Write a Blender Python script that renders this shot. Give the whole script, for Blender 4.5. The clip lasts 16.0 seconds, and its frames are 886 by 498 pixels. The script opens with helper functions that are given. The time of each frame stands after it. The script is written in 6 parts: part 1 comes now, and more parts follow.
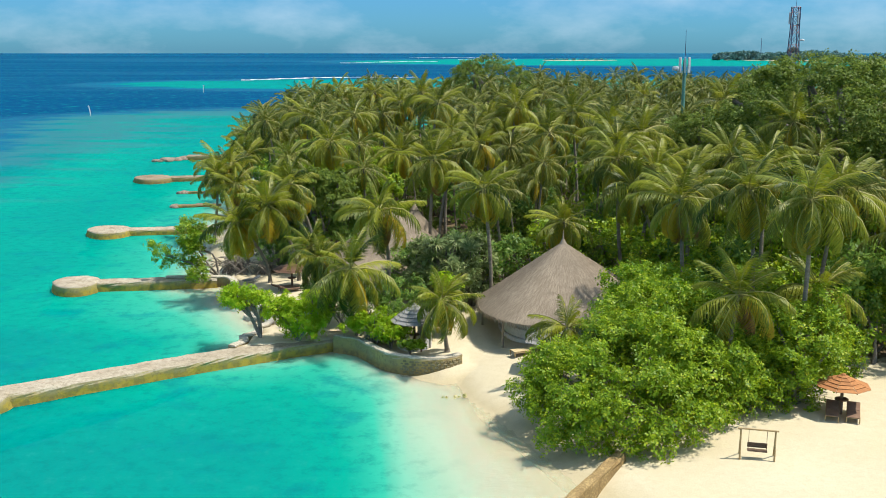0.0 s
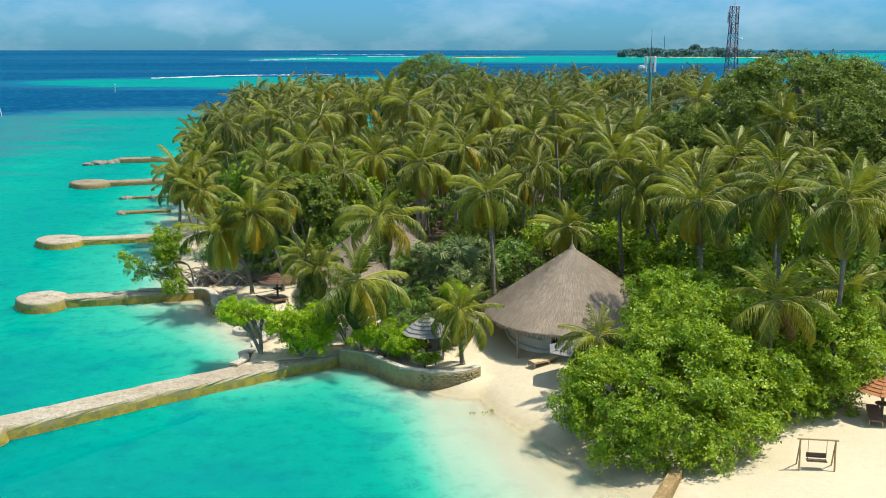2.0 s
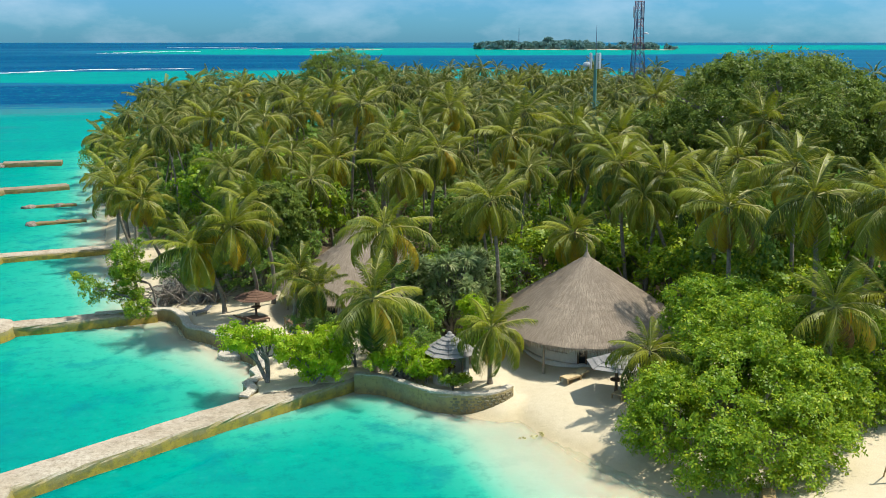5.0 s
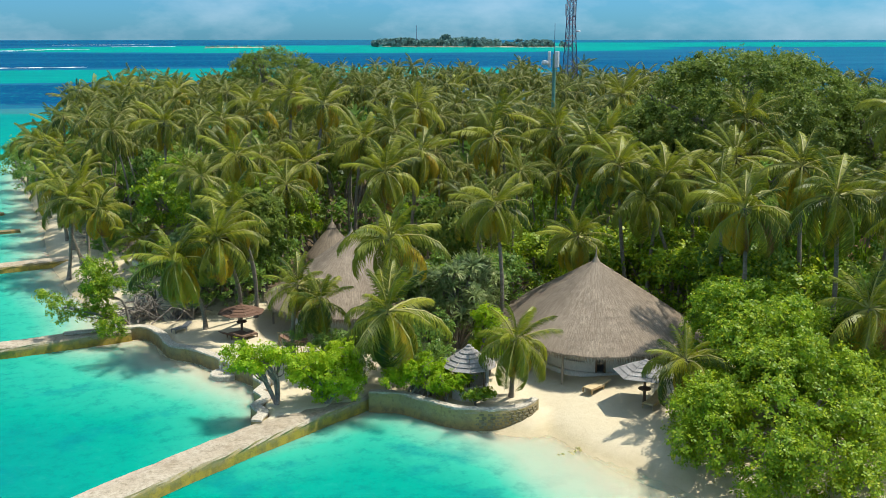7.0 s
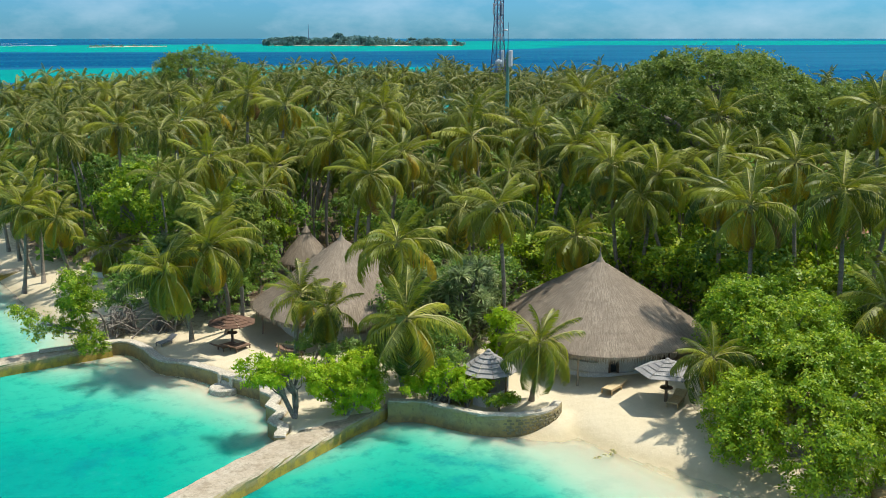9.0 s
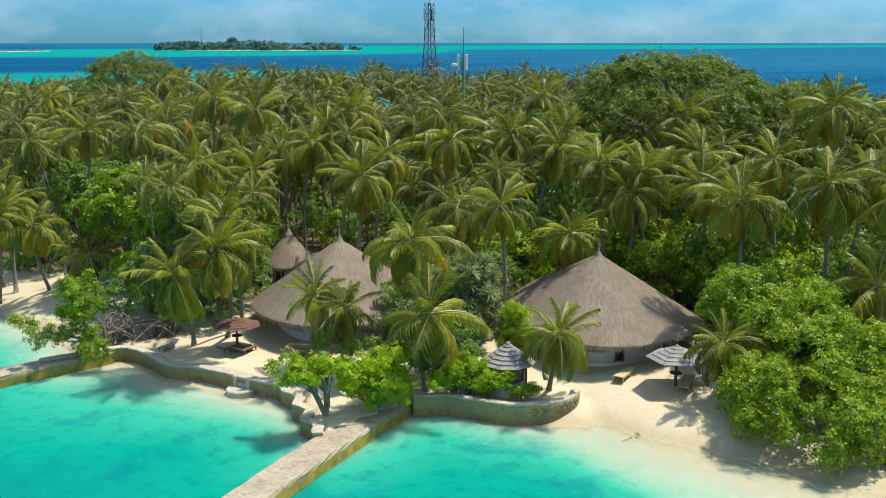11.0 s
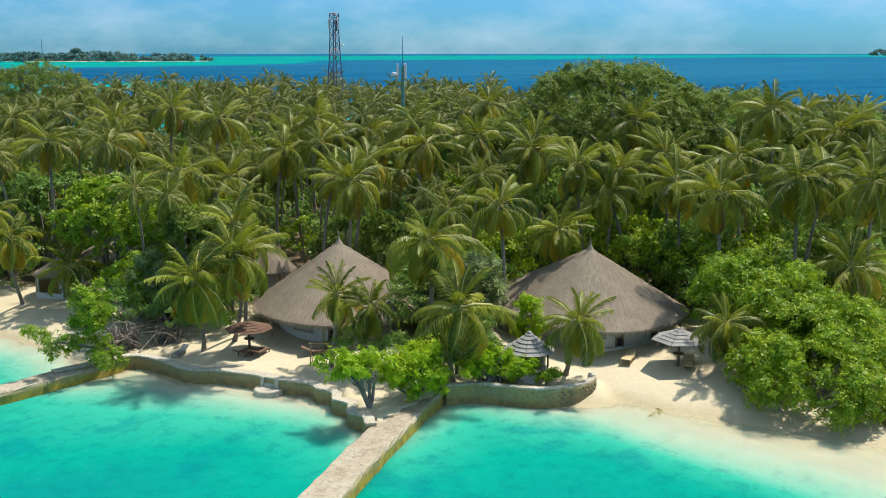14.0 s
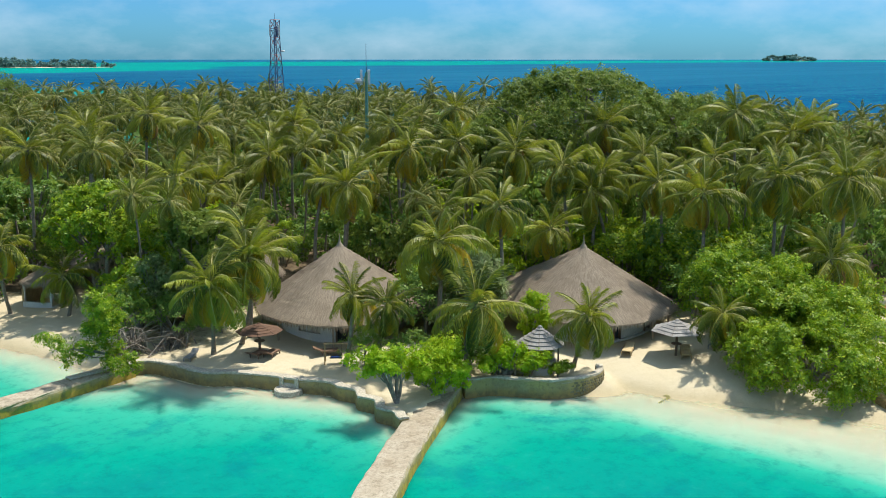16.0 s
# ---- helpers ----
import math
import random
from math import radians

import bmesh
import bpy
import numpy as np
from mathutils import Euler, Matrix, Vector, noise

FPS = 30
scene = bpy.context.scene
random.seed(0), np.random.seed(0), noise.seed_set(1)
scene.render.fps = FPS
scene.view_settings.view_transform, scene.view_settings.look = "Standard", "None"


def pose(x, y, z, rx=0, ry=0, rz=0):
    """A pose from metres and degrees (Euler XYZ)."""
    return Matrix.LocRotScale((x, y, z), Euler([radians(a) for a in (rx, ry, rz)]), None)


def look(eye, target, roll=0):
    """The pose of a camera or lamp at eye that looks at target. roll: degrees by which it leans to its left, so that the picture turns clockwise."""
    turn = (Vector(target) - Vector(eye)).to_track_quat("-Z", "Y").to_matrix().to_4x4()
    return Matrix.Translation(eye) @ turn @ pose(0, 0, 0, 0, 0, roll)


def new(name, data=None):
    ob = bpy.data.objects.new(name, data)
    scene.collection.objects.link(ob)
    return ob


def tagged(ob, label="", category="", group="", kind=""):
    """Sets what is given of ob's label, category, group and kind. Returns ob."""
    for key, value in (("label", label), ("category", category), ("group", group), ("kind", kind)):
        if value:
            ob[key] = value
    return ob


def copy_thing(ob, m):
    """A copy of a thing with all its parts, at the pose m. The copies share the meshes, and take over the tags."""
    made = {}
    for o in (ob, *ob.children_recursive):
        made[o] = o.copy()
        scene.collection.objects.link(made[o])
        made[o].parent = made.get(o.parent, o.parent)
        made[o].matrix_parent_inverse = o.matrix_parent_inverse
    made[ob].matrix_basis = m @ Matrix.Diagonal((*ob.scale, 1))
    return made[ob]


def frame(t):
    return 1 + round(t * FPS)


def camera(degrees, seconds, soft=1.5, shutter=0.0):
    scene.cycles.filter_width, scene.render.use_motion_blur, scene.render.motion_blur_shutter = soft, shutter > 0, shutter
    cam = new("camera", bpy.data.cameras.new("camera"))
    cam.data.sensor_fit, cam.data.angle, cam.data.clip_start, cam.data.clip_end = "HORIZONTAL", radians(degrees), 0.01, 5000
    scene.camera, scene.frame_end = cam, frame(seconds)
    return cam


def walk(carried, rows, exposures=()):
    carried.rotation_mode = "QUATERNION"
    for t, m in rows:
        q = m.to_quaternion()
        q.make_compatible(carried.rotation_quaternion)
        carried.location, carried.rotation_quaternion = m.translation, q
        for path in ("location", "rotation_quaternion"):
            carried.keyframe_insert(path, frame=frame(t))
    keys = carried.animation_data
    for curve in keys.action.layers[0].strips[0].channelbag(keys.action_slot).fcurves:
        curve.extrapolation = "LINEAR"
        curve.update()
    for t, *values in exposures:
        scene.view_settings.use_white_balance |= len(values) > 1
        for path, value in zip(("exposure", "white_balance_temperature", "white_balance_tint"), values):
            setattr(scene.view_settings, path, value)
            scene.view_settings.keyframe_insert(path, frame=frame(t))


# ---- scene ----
cam = camera(48.2, 16.0, soft=0.9)
# seconds, eye, what it looks at, roll
PATH = [
    (0.0, (0.182, 0.874, 21.135), (0.057, 79.314, 5.295), 0.0),
    (0.5, (-1.560, 1.427, 21.206), (0.128, 79.798, 5.290), 0.0),
    (1.0, (-3.273, 2.123, 21.255), (0.269, 80.437, 5.295), 0.0),
    (1.5, (-4.923, 2.943, 21.314), (0.432, 81.149, 5.307), 0.0),
    (2.0, (-6.594, 3.782, 21.396), (0.571, 81.821, 5.325), 0.0),
    (2.5, (-8.289, 4.661, 21.478), (0.744, 82.474, 5.353), 0.0),
    (3.0, (-9.960, 5.571, 21.563), (0.949, 83.137, 5.362), 0.0),
    (3.5, (-11.577, 6.471, 21.666), (1.185, 83.754, 5.346), 0.0),
    (4.0, (-13.110, 7.510, 21.764), (1.526, 84.438, 5.284), 0.0),
    (6.5, (-20.779, 13.126, 21.927), (3.498, 87.501, 5.127), 0.0),
    (7.0, (-22.229, 14.420, 21.969), (4.033, 88.110, 5.095), 0.0),
    (7.5, (-23.673, 15.645, 21.994), (4.489, 88.594, 5.064), 0.0),
    (8.0, (-25.179, 16.702, 22.043), (4.912, 88.862, 5.044), 0.0),
    (8.5, (-26.758, 17.598, 22.049), (5.347, 88.869, 5.017), 0.0),
    (9.0, (-28.387, 18.400, 21.994), (5.732, 88.738, 5.034), 0.0),
    (11.5, (-37.429, 20.719, 21.967), (5.654, 86.063, 5.447), 0.0),
    (12.0, (-39.229, 21.185, 21.985), (5.499, 85.450, 5.591), 0.0),
    (12.5, (-40.989, 21.736, 21.958), (5.378, 84.880, 5.709), 0.0),
    (13.0, (-42.706, 22.359, 21.924), (5.248, 84.350, 5.810), 0.0),
    (13.5, (-44.410, 23.028, 21.882), (5.045, 83.852, 5.923), 0.0),
    (14.0, (-46.083, 23.738, 21.844), (4.834, 83.371, 6.039), 0.0),
    (14.5, (-47.724, 24.483, 21.819), (4.610, 82.910, 6.141), 0.0),
    (15.0, (-49.354, 25.245, 21.807), (4.365, 82.442, 6.249), 0.0),
    (15.5, (-51.008, 26.006, 21.846), (4.047, 81.951, 6.403), 0.0),
    (16.0, (-52.727, 26.747, 21.923), (3.642, 81.379, 6.563), 0.0),
]
walk(cam, [(t, look(eye, target, roll)) for t, eye, target, roll in PATH], [(0.0, 0.5), (16.0, 0.5)])

# ---- light and sky ----
SUN = Vector((0.44, -0.02, 0.90)).normalized()
SUN_EL = math.asin(SUN.z)
SUN_AZ = math.atan2(SUN.x, SUN.y)


def make_world():
    world = bpy.data.worlds.new("sky")
    scene.world = world
    world.use_nodes = True
    nt = world.node_tree
    nt.nodes.clear()
    out = nt.nodes.new("ShaderNodeOutputWorld")
    back = nt.nodes.new("ShaderNodeBackground")
    back.inputs["Strength"].default_value = 0.15
    sky = nt.nodes.new("ShaderNodeTexSky")
    sky.sky_type = "NISHITA"
    sky.sun_disc = False
    sky.sun_elevation, sky.sun_rotation = SUN_EL, SUN_AZ
    sky.air_density, sky.dust_density, sky.ozone_density = 1.0, 0.4, 2.5
    # fair-weather clouds, drawn on a flat layer high above
    tc = nt.nodes.new("ShaderNodeTexCoord")
    sep = nt.nodes.new("ShaderNodeSeparateXYZ")
    nt.links.new(tc.outputs["Generated"], sep.inputs[0])
    up = nt.nodes.new("ShaderNodeMath")
    up.operation = "MAXIMUM"
    up.inputs[1].default_value = 0.0
    nt.links.new(sep.outputs["Z"], up.inputs[0])
    lift = nt.nodes.new("ShaderNodeMath")
    lift.operation = "ADD"
    lift.inputs[1].default_value = 0.22
    nt.links.new(up.outputs[0], lift.inputs[0])
    div = nt.nodes.new("ShaderNodeVectorMath")
    div.operation = "DIVIDE"
    comb = nt.nodes.new("ShaderNodeCombineXYZ")
    comb.inputs[0].default_value, comb.inputs[1].default_value, comb.inputs[2].default_value = 0.30, 0.30, 0.13
    nt.links.new(tc.outputs["Generated"], div.inputs[0])
    nt.links.new(comb.outputs[0], div.inputs[1])
    big = nt.nodes.new("ShaderNodeTexNoise")
    big.inputs["Scale"].default_value = 2.2
    big.inputs["Detail"].default_value = 8
    big.inputs["Roughness"].default_value = 0.58
    nt.links.new(div.outputs[0], big.inputs["Vector"])
    ramp = nt.nodes.new("ShaderNodeValToRGB")
    ramp.color_ramp.elements[0].position, ramp.color_ramp.elements[0].color = 0.46, (0, 0, 0, 1)
    ramp.color_ramp.elements[1].position, ramp.color_ramp.elements[1].color = 0.80, (0.52, 0.52, 0.52, 1)
    nt.links.new(big.outputs["Fac"], ramp.inputs["Fac"])
    tint = nt.nodes.new("ShaderNodeMix")
    tint.data_type, tint.blend_type = "RGBA", "MULTIPLY"
    tint.inputs["Factor"].default_value = 1.0
    haze = nt.nodes.new("ShaderNodeValToRGB")
    haze.color_ramp.elements[0].position, haze.color_ramp.elements[0].color = 0.0, (0.118, 0.35, 0.63, 1)
    haze.color_ramp.elements[1].position, haze.color_ramp.elements[1].color = 0.34, (0.85, 0.98, 0.88, 1)
    near = haze.color_ramp.elements.new(0.06)
    near.color = (0.138, 0.362, 0.635, 1)
    nt.links.new(up.outputs[0], haze.inputs["Fac"])
    nt.links.new(haze.outputs["Color"], tint.inputs["B"])
    nt.links.new(sky.outputs[0], tint.inputs["A"])
    mix = nt.nodes.new("ShaderNodeMix")
    mix.data_type = "RGBA"
    white = nt.nodes.new("ShaderNodeValToRGB")
    white.color_ramp.elements[0].position, white.color_ramp.elements[0].color = 0.05, (3.2, 4.0, 4.75, 1)
    white.color_ramp.elements[1].position, white.color_ramp.elements[1].color = 0.3, (10.0, 10.0, 10.0, 1)
    nt.links.new(up.outputs[0], white.inputs["Fac"])
    nt.links.new(white.outputs["Color"], mix.inputs["B"])
    nt.links.new(ramp.outputs["Color"], mix.inputs["Factor"])
    nt.links.new(tint.outputs["Result"], mix.inputs["A"])
    nt.links.new(mix.outputs["Result"], back.inputs["Color"])
    nt.links.new(back.outputs[0], out.inputs[0])


make_world()
lamp = bpy.data.lights.new("sun", "SUN")
lamp.energy, lamp.angle, lamp.color = 4.3, radians(0.5), (1.0, 0.95, 0.86)
sun = new("sun", lamp)
sun.matrix_world = look(SUN * 100, (0, 0, 0))


# ---- materials ----
class Nodes:
    """A short hand for node trees."""

    def __init__(self, name):
        self.mat = bpy.data.materials.new(name)
        self.mat.use_nodes = True
        self.nt = self.mat.node_tree
        self.nt.nodes.clear()
        self.out = self.nt.nodes.new("ShaderNodeOutputMaterial")

    def node(self, kind, **sockets):
        n = self.nt.nodes.new("ShaderNode" + kind)
        for key, value in sockets.items():
            self.put(n, key.replace("_", " "), value)
        return n

    def put(self, n, key, value):
        s = n.inputs[key]
        if isinstance(value, bpy.types.NodeSocket):
            self.nt.links.new(value, s)
        else:
            s.default_value = value

    def noise(self, scale, detail=4, rough=0.55, vec=None, stretch=None):
        n = self.node("TexNoise", Scale=scale, Detail=detail, Roughness=rough)
        self.nt.links.new(vec or self.coords(stretch), n.inputs["Vector"])
        return n.outputs["Fac"]

    def coords(self, stretch=None, kind="Object"):
        c = self.node("TexCoord").outputs[kind]
        if stretch:
            m = self.node("Mapping")
            m.inputs["Scale"].default_value = stretch
            self.nt.links.new(c, m.inputs["Vector"])
            c = m.outputs[0]
        return c

    def ramp(self, fac, stops):
        n = self.node("ValToRGB")
        cr = n.color_ramp
        while len(cr.elements) < len(stops):
            cr.elements.new(0.5)
        for e, (p, c) in zip(cr.elements, stops):
            e.position = p
            e.color = (*c, 1) if len(c) == 3 else c
        self.nt.links.new(fac, n.inputs["Fac"])
        return n.outputs["Color"]

    def mix(self, fac, a, b, blend="MIX"):
        n = self.node("Mix")
        n.data_type, n.blend_type = "RGBA", blend
        for key, v in (("Factor", fac), ("A", a), ("B", b)):
            if isinstance(v, tuple):
                v = (*v, 1) if len(v) == 3 else v
            self.put(n, key, v)
        return n.outputs["Result"]

    def math(self, op, a, b=0.0):
        n = self.node("Math")
        n.operation = op
        self.put(n, 0, a) if not isinstance(a, str) else None
        self.put(n, 1, b)
        return n.outputs[0]

    def bump(self, height, strength=0.4, distance=0.05):
        n = self.node("Bump", Strength=strength, Distance=distance, Height=height)
        return n.outputs[0]

    def finish(self, colour, rough=0.8, normal=None, spec=0.3, metal=0.0, translucent=0.0):
        p = self.node("BsdfPrincipled")
        self.put(p, "Base Color", (*colour, 1) if isinstance(colour, tuple) and len(colour) == 3 else colour)
        self.put(p, "Roughness", rough)
        self.put(p, "Specular IOR Level", spec)
        self.put(p, "Metallic", metal)
        if normal is not None:
            self.put(p, "Normal", normal)
        shader = p.outputs[0]
        if translucent:
            t = self.node("BsdfTranslucent")
            self.put(t, "Color", (*colour, 1) if isinstance(colour, tuple) and len(colour) == 3 else colour)
            m = self.node("MixShader", Fac=translucent)
            self.nt.links.new(shader, m.inputs[1])
            self.nt.links.new(t.outputs[0], m.inputs[2])
            shader = m.outputs[0]
        self.nt.links.new(shader, self.out.inputs[0])
        return self.mat


def leaf_material(name, dark, light, old, translucent=0.3, rough=0.5, spec=0.2, frond=None, patchy=0.45):
    """Foliage: each leaf between dark and light, each plant with a cast of its own, a few old leaves."""
    n = Nodes(name)
    isl = n.node("NewGeometry").outputs["Random Per Island"]
    obr = n.node("ObjectInfo").outputs["Random"]
    fac = isl
    if frond:
        # every frond has an age of its own
        tone = n.node("Attribute")
        tone.attribute_name = "tone"
        fac = n.math("ADD", n.math("MULTIPLY", isl, 0.2), n.math("ADD", n.math("MULTIPLY", obr, frond[0]), n.math("MULTIPLY", tone.outputs["Fac"], frond[1])))
    c = n.mix(fac, dark, light)
    c = n.mix(n.ramp(isl, [(0.88, (0, 0, 0)), (0.93, (1, 1, 1))]), c, old)
    c = n.mix(n.math("MULTIPLY", obr, 0.18), c, old)
    patch = n.noise(0.7, 3)
    c = n.mix(n.ramp(patch, [(0.40, (patchy, patchy, patchy)), (0.58, (0, 0, 0))]), c, dark)
    return n.finish(c, rough, spec=spec, translucent=translucent)


def two_tone(name, a, b, scale, rough=0.85, fine=30.0, bump=0.4, dist=0.03, stretch=None, metal=0.0, spec=0.3, per_object=0.0):
    """A surface that wanders between two colours, with a fine grain and relief."""
    n = Nodes(name)
    wide = n.noise(scale, 5, 0.6, stretch=stretch)
    grain = n.noise(fine, 3, 0.6, stretch=stretch)
    c = n.mix(n.ramp(wide, [(0.35, (0, 0, 0)), (0.65, (1, 1, 1))]), a, b)
    dk = tuple(0.55 * v for v in a)
    c = n.mix(n.ramp(grain, [(0.45, (0.55, 0.55, 0.55)), (0.62, (0, 0, 0))]), c, dk)
    if per_object:
        obr = n.node("ObjectInfo").outputs["Random"]
        c = n.mix(n.math("MULTIPLY", obr, per_object), c, dk)
    return n.finish(c, rough, n.bump(grain, bump, dist), spec, metal)


M_PALM = leaf_material("palm_green", (0.022, 0.050, 0.006), (0.20, 0.218, 0.020), (0.25, 0.248, 0.024), 0.28, 0.5, 0.3, (0.3, 0.45), 0.0)
M_PALM_NEAR = leaf_material("palm_green_near", (0.026, 0.062, 0.007), (0.325, 0.345, 0.022), (0.39, 0.375, 0.024), 0.36, 0.47, 0.32, (0.75, 0.0), 0.0)
M_PALM_OLD = leaf_material("palm_yellow", (0.38, 0.30, 0.02), (0.62, 0.48, 0.03), (0.58, 0.30, 0.02), 0.46, 0.5, 0.3, (0.4, 0.4), 0.0)
M_PALM_DEAD = leaf_material("palm_dead", (0.20, 0.11, 0.045), (0.30, 0.18, 0.07), (0.34, 0.15, 0.04), 0.1, 0.8)
M_RACHIS = two_tone("palm_rachis", (0.33, 0.32, 0.08), (0.40, 0.36, 0.11), 3.0, 0.55)
M_TRUNK = two_tone("palm_trunk", (0.20, 0.17, 0.13), (0.33, 0.29, 0.23), 1.5, 0.9, 12.0, 0.6, 0.05, (1, 1, 5))
M_NUT = two_tone("coconut", (0.18, 0.20, 0.04), (0.32, 0.22, 0.05), 4.0, 0.5)
M_BUSH = leaf_material("bush_green", (0.08, 0.205, 0.013), (0.38, 0.51, 0.02), (0.52, 0.55, 0.03), 0.46, 0.45, 0.3, None, 0.3)
M_BUSH_LIME = leaf_material("bush_lime", (0.22, 0.40, 0.014), (0.46, 0.58, 0.02), (0.58, 0.60, 0.03), 0.5, 0.5)
M_SHRUB = leaf_material("shrub_green", (0.075, 0.18, 0.034), (0.28, 0.42, 0.065), (0.37, 0.43, 0.07), 0.48, 0.45, 0.3)
M_DOME = leaf_material("canopy_green", (0.08, 0.14, 0.022), (0.24, 0.305, 0.045), (0.26, 0.31, 0.045), 0.45, 0.5)
# distance haze is painted into these leaf colours: paler, bluer green
M_HAZED_WOOD = leaf_material("hazed_wood", (0.12, 0.235, 0.22), (0.16, 0.285, 0.255), (0.17, 0.29, 0.25), 0.2, 0.7)
M_SILVER = leaf_material("silver_scrub", (0.13, 0.20, 0.065), (0.33, 0.40, 0.14), (0.40, 0.42, 0.18), 0.4, 0.5, 0.3)
M_WOODY = two_tone("bare_wood", (0.17, 0.145, 0.12), (0.37, 0.325, 0.265), 2.0, 0.9, 15.0, 0.5, 0.03)


def thatch_material(name, a, b, dark):
    n = Nodes(name)
    wide = n.noise(0.7, 5, 0.65)
    isl = n.node("NewGeometry").outputs["Random Per Island"]
    fine = n.noise(9.0, 4, 0.7)
    c = n.mix(isl, a, b)
    c = n.mix(n.ramp(wide, [(0.35, (0, 0, 0)), (0.7, (0.6, 0.6, 0.6))]), c, dark)
    c = n.mix(n.ramp(fine, [(0.40, (0.28, 0.28, 0.28)), (0.56, (0, 0, 0))]), c, dark)
    return n.finish(c, 0.95, n.bump(fine, 0.5, 0.04), 0.1)


M_THATCH = thatch_material("thatch_grey", (0.225, 0.18, 0.13), (0.41, 0.335, 0.25), (0.19, 0.15, 0.11))
M_THATCH_RED = thatch_material("thatch_brown", (0.30, 0.17, 0.10), (0.42, 0.25, 0.15), (0.18, 0.10, 0.06))
M_PLASTER = two_tone("white_plaster", (0.60, 0.57, 0.52), (0.72, 0.70, 0.65), 0.8, 0.9, 20.0, 0.25, 0.01)
M_GREYWOOD = two_tone("weathered_shingle", (0.27, 0.255, 0.235), (0.42, 0.40, 0.37), 1.2, 0.85, 14.0, 0.5, 0.02, per_object=0.35)
M_REDWOOD = two_tone("stained_shingle", (0.42, 0.17, 0.06), (0.55, 0.25, 0.09), 1.2, 0.8, 14.0, 0.5, 0.02, per_object=0.35)
M_BROWNWOOD = two_tone("brown_shingle", (0.13, 0.072, 0.045), (0.21, 0.12, 0.075), 1.2, 0.85, 14.0, 0.5, 0.02, per_object=0.35)
M_DARKWOOD = two_tone("dark_timber", (0.12, 0.075, 0.045), (0.22, 0.14, 0.09), 2.0, 0.7, 18.0, 0.4, 0.02, (1, 1, 4))
M_TEAK = two_tone("teak", (0.36, 0.24, 0.11), (0.52, 0.38, 0.19), 2.0, 0.65, 16.0, 0.3, 0.01)
M_TEAK_DARK = two_tone("brown_cushion", (0.20, 0.12, 0.075), (0.28, 0.18, 0.12), 2.0, 0.85, 25.0, 0.3, 0.01)
M_CUSHION = two_tone("tan_cushion", (0.55, 0.42, 0.22), (0.66, 0.53, 0.30), 2.0, 0.85, 25.0, 0.3, 0.01)
M_CURTAIN = two_tone("linen_curtain", (0.42, 0.37, 0.29), (0.55, 0.50, 0.42), 1.5, 0.9, 12.0, 0.3, 0.02, (4, 4, 0.6))
M_GLASS = Nodes("window_glass").finish((0.02, 0.025, 0.03), 0.05, spec=0.6)
M_STEEL = two_tone("galvanised_steel", (0.10, 0.12, 0.20), (0.18, 0.20, 0.30), 0.6, 0.5, 8.0, 0.1, 0.01, metal=0.3)
M_STEEL_RED = two_tone("red_steel", (0.42, 0.10, 0.08), (0.50, 0.16, 0.12), 0.6, 0.5, 8.0, 0.1, 0.01)
M_STEEL_GREEN = two_tone("green_steel", (0.10, 0.26, 0.20), (0.16, 0.36, 0.28), 0.6, 0.5, 8.0, 0.1, 0.01)
M_WHITE = two_tone("white_paint", (0.72, 0.72, 0.72), (0.80, 0.80, 0.80), 1.0, 0.5, 10.0, 0.1, 0.01)
M_BLUE = two_tone("blue_cushion", (0.015, 0.05, 0.20), (0.025, 0.08, 0.28), 1.0, 0.5, 10.0, 0.2, 0.01)
M_FOAM = two_tone("surf_foam", (0.75, 0.80, 0.82), (0.85, 0.88, 0.88), 0.05, 0.9, 0.3, 0.2, 0.1)


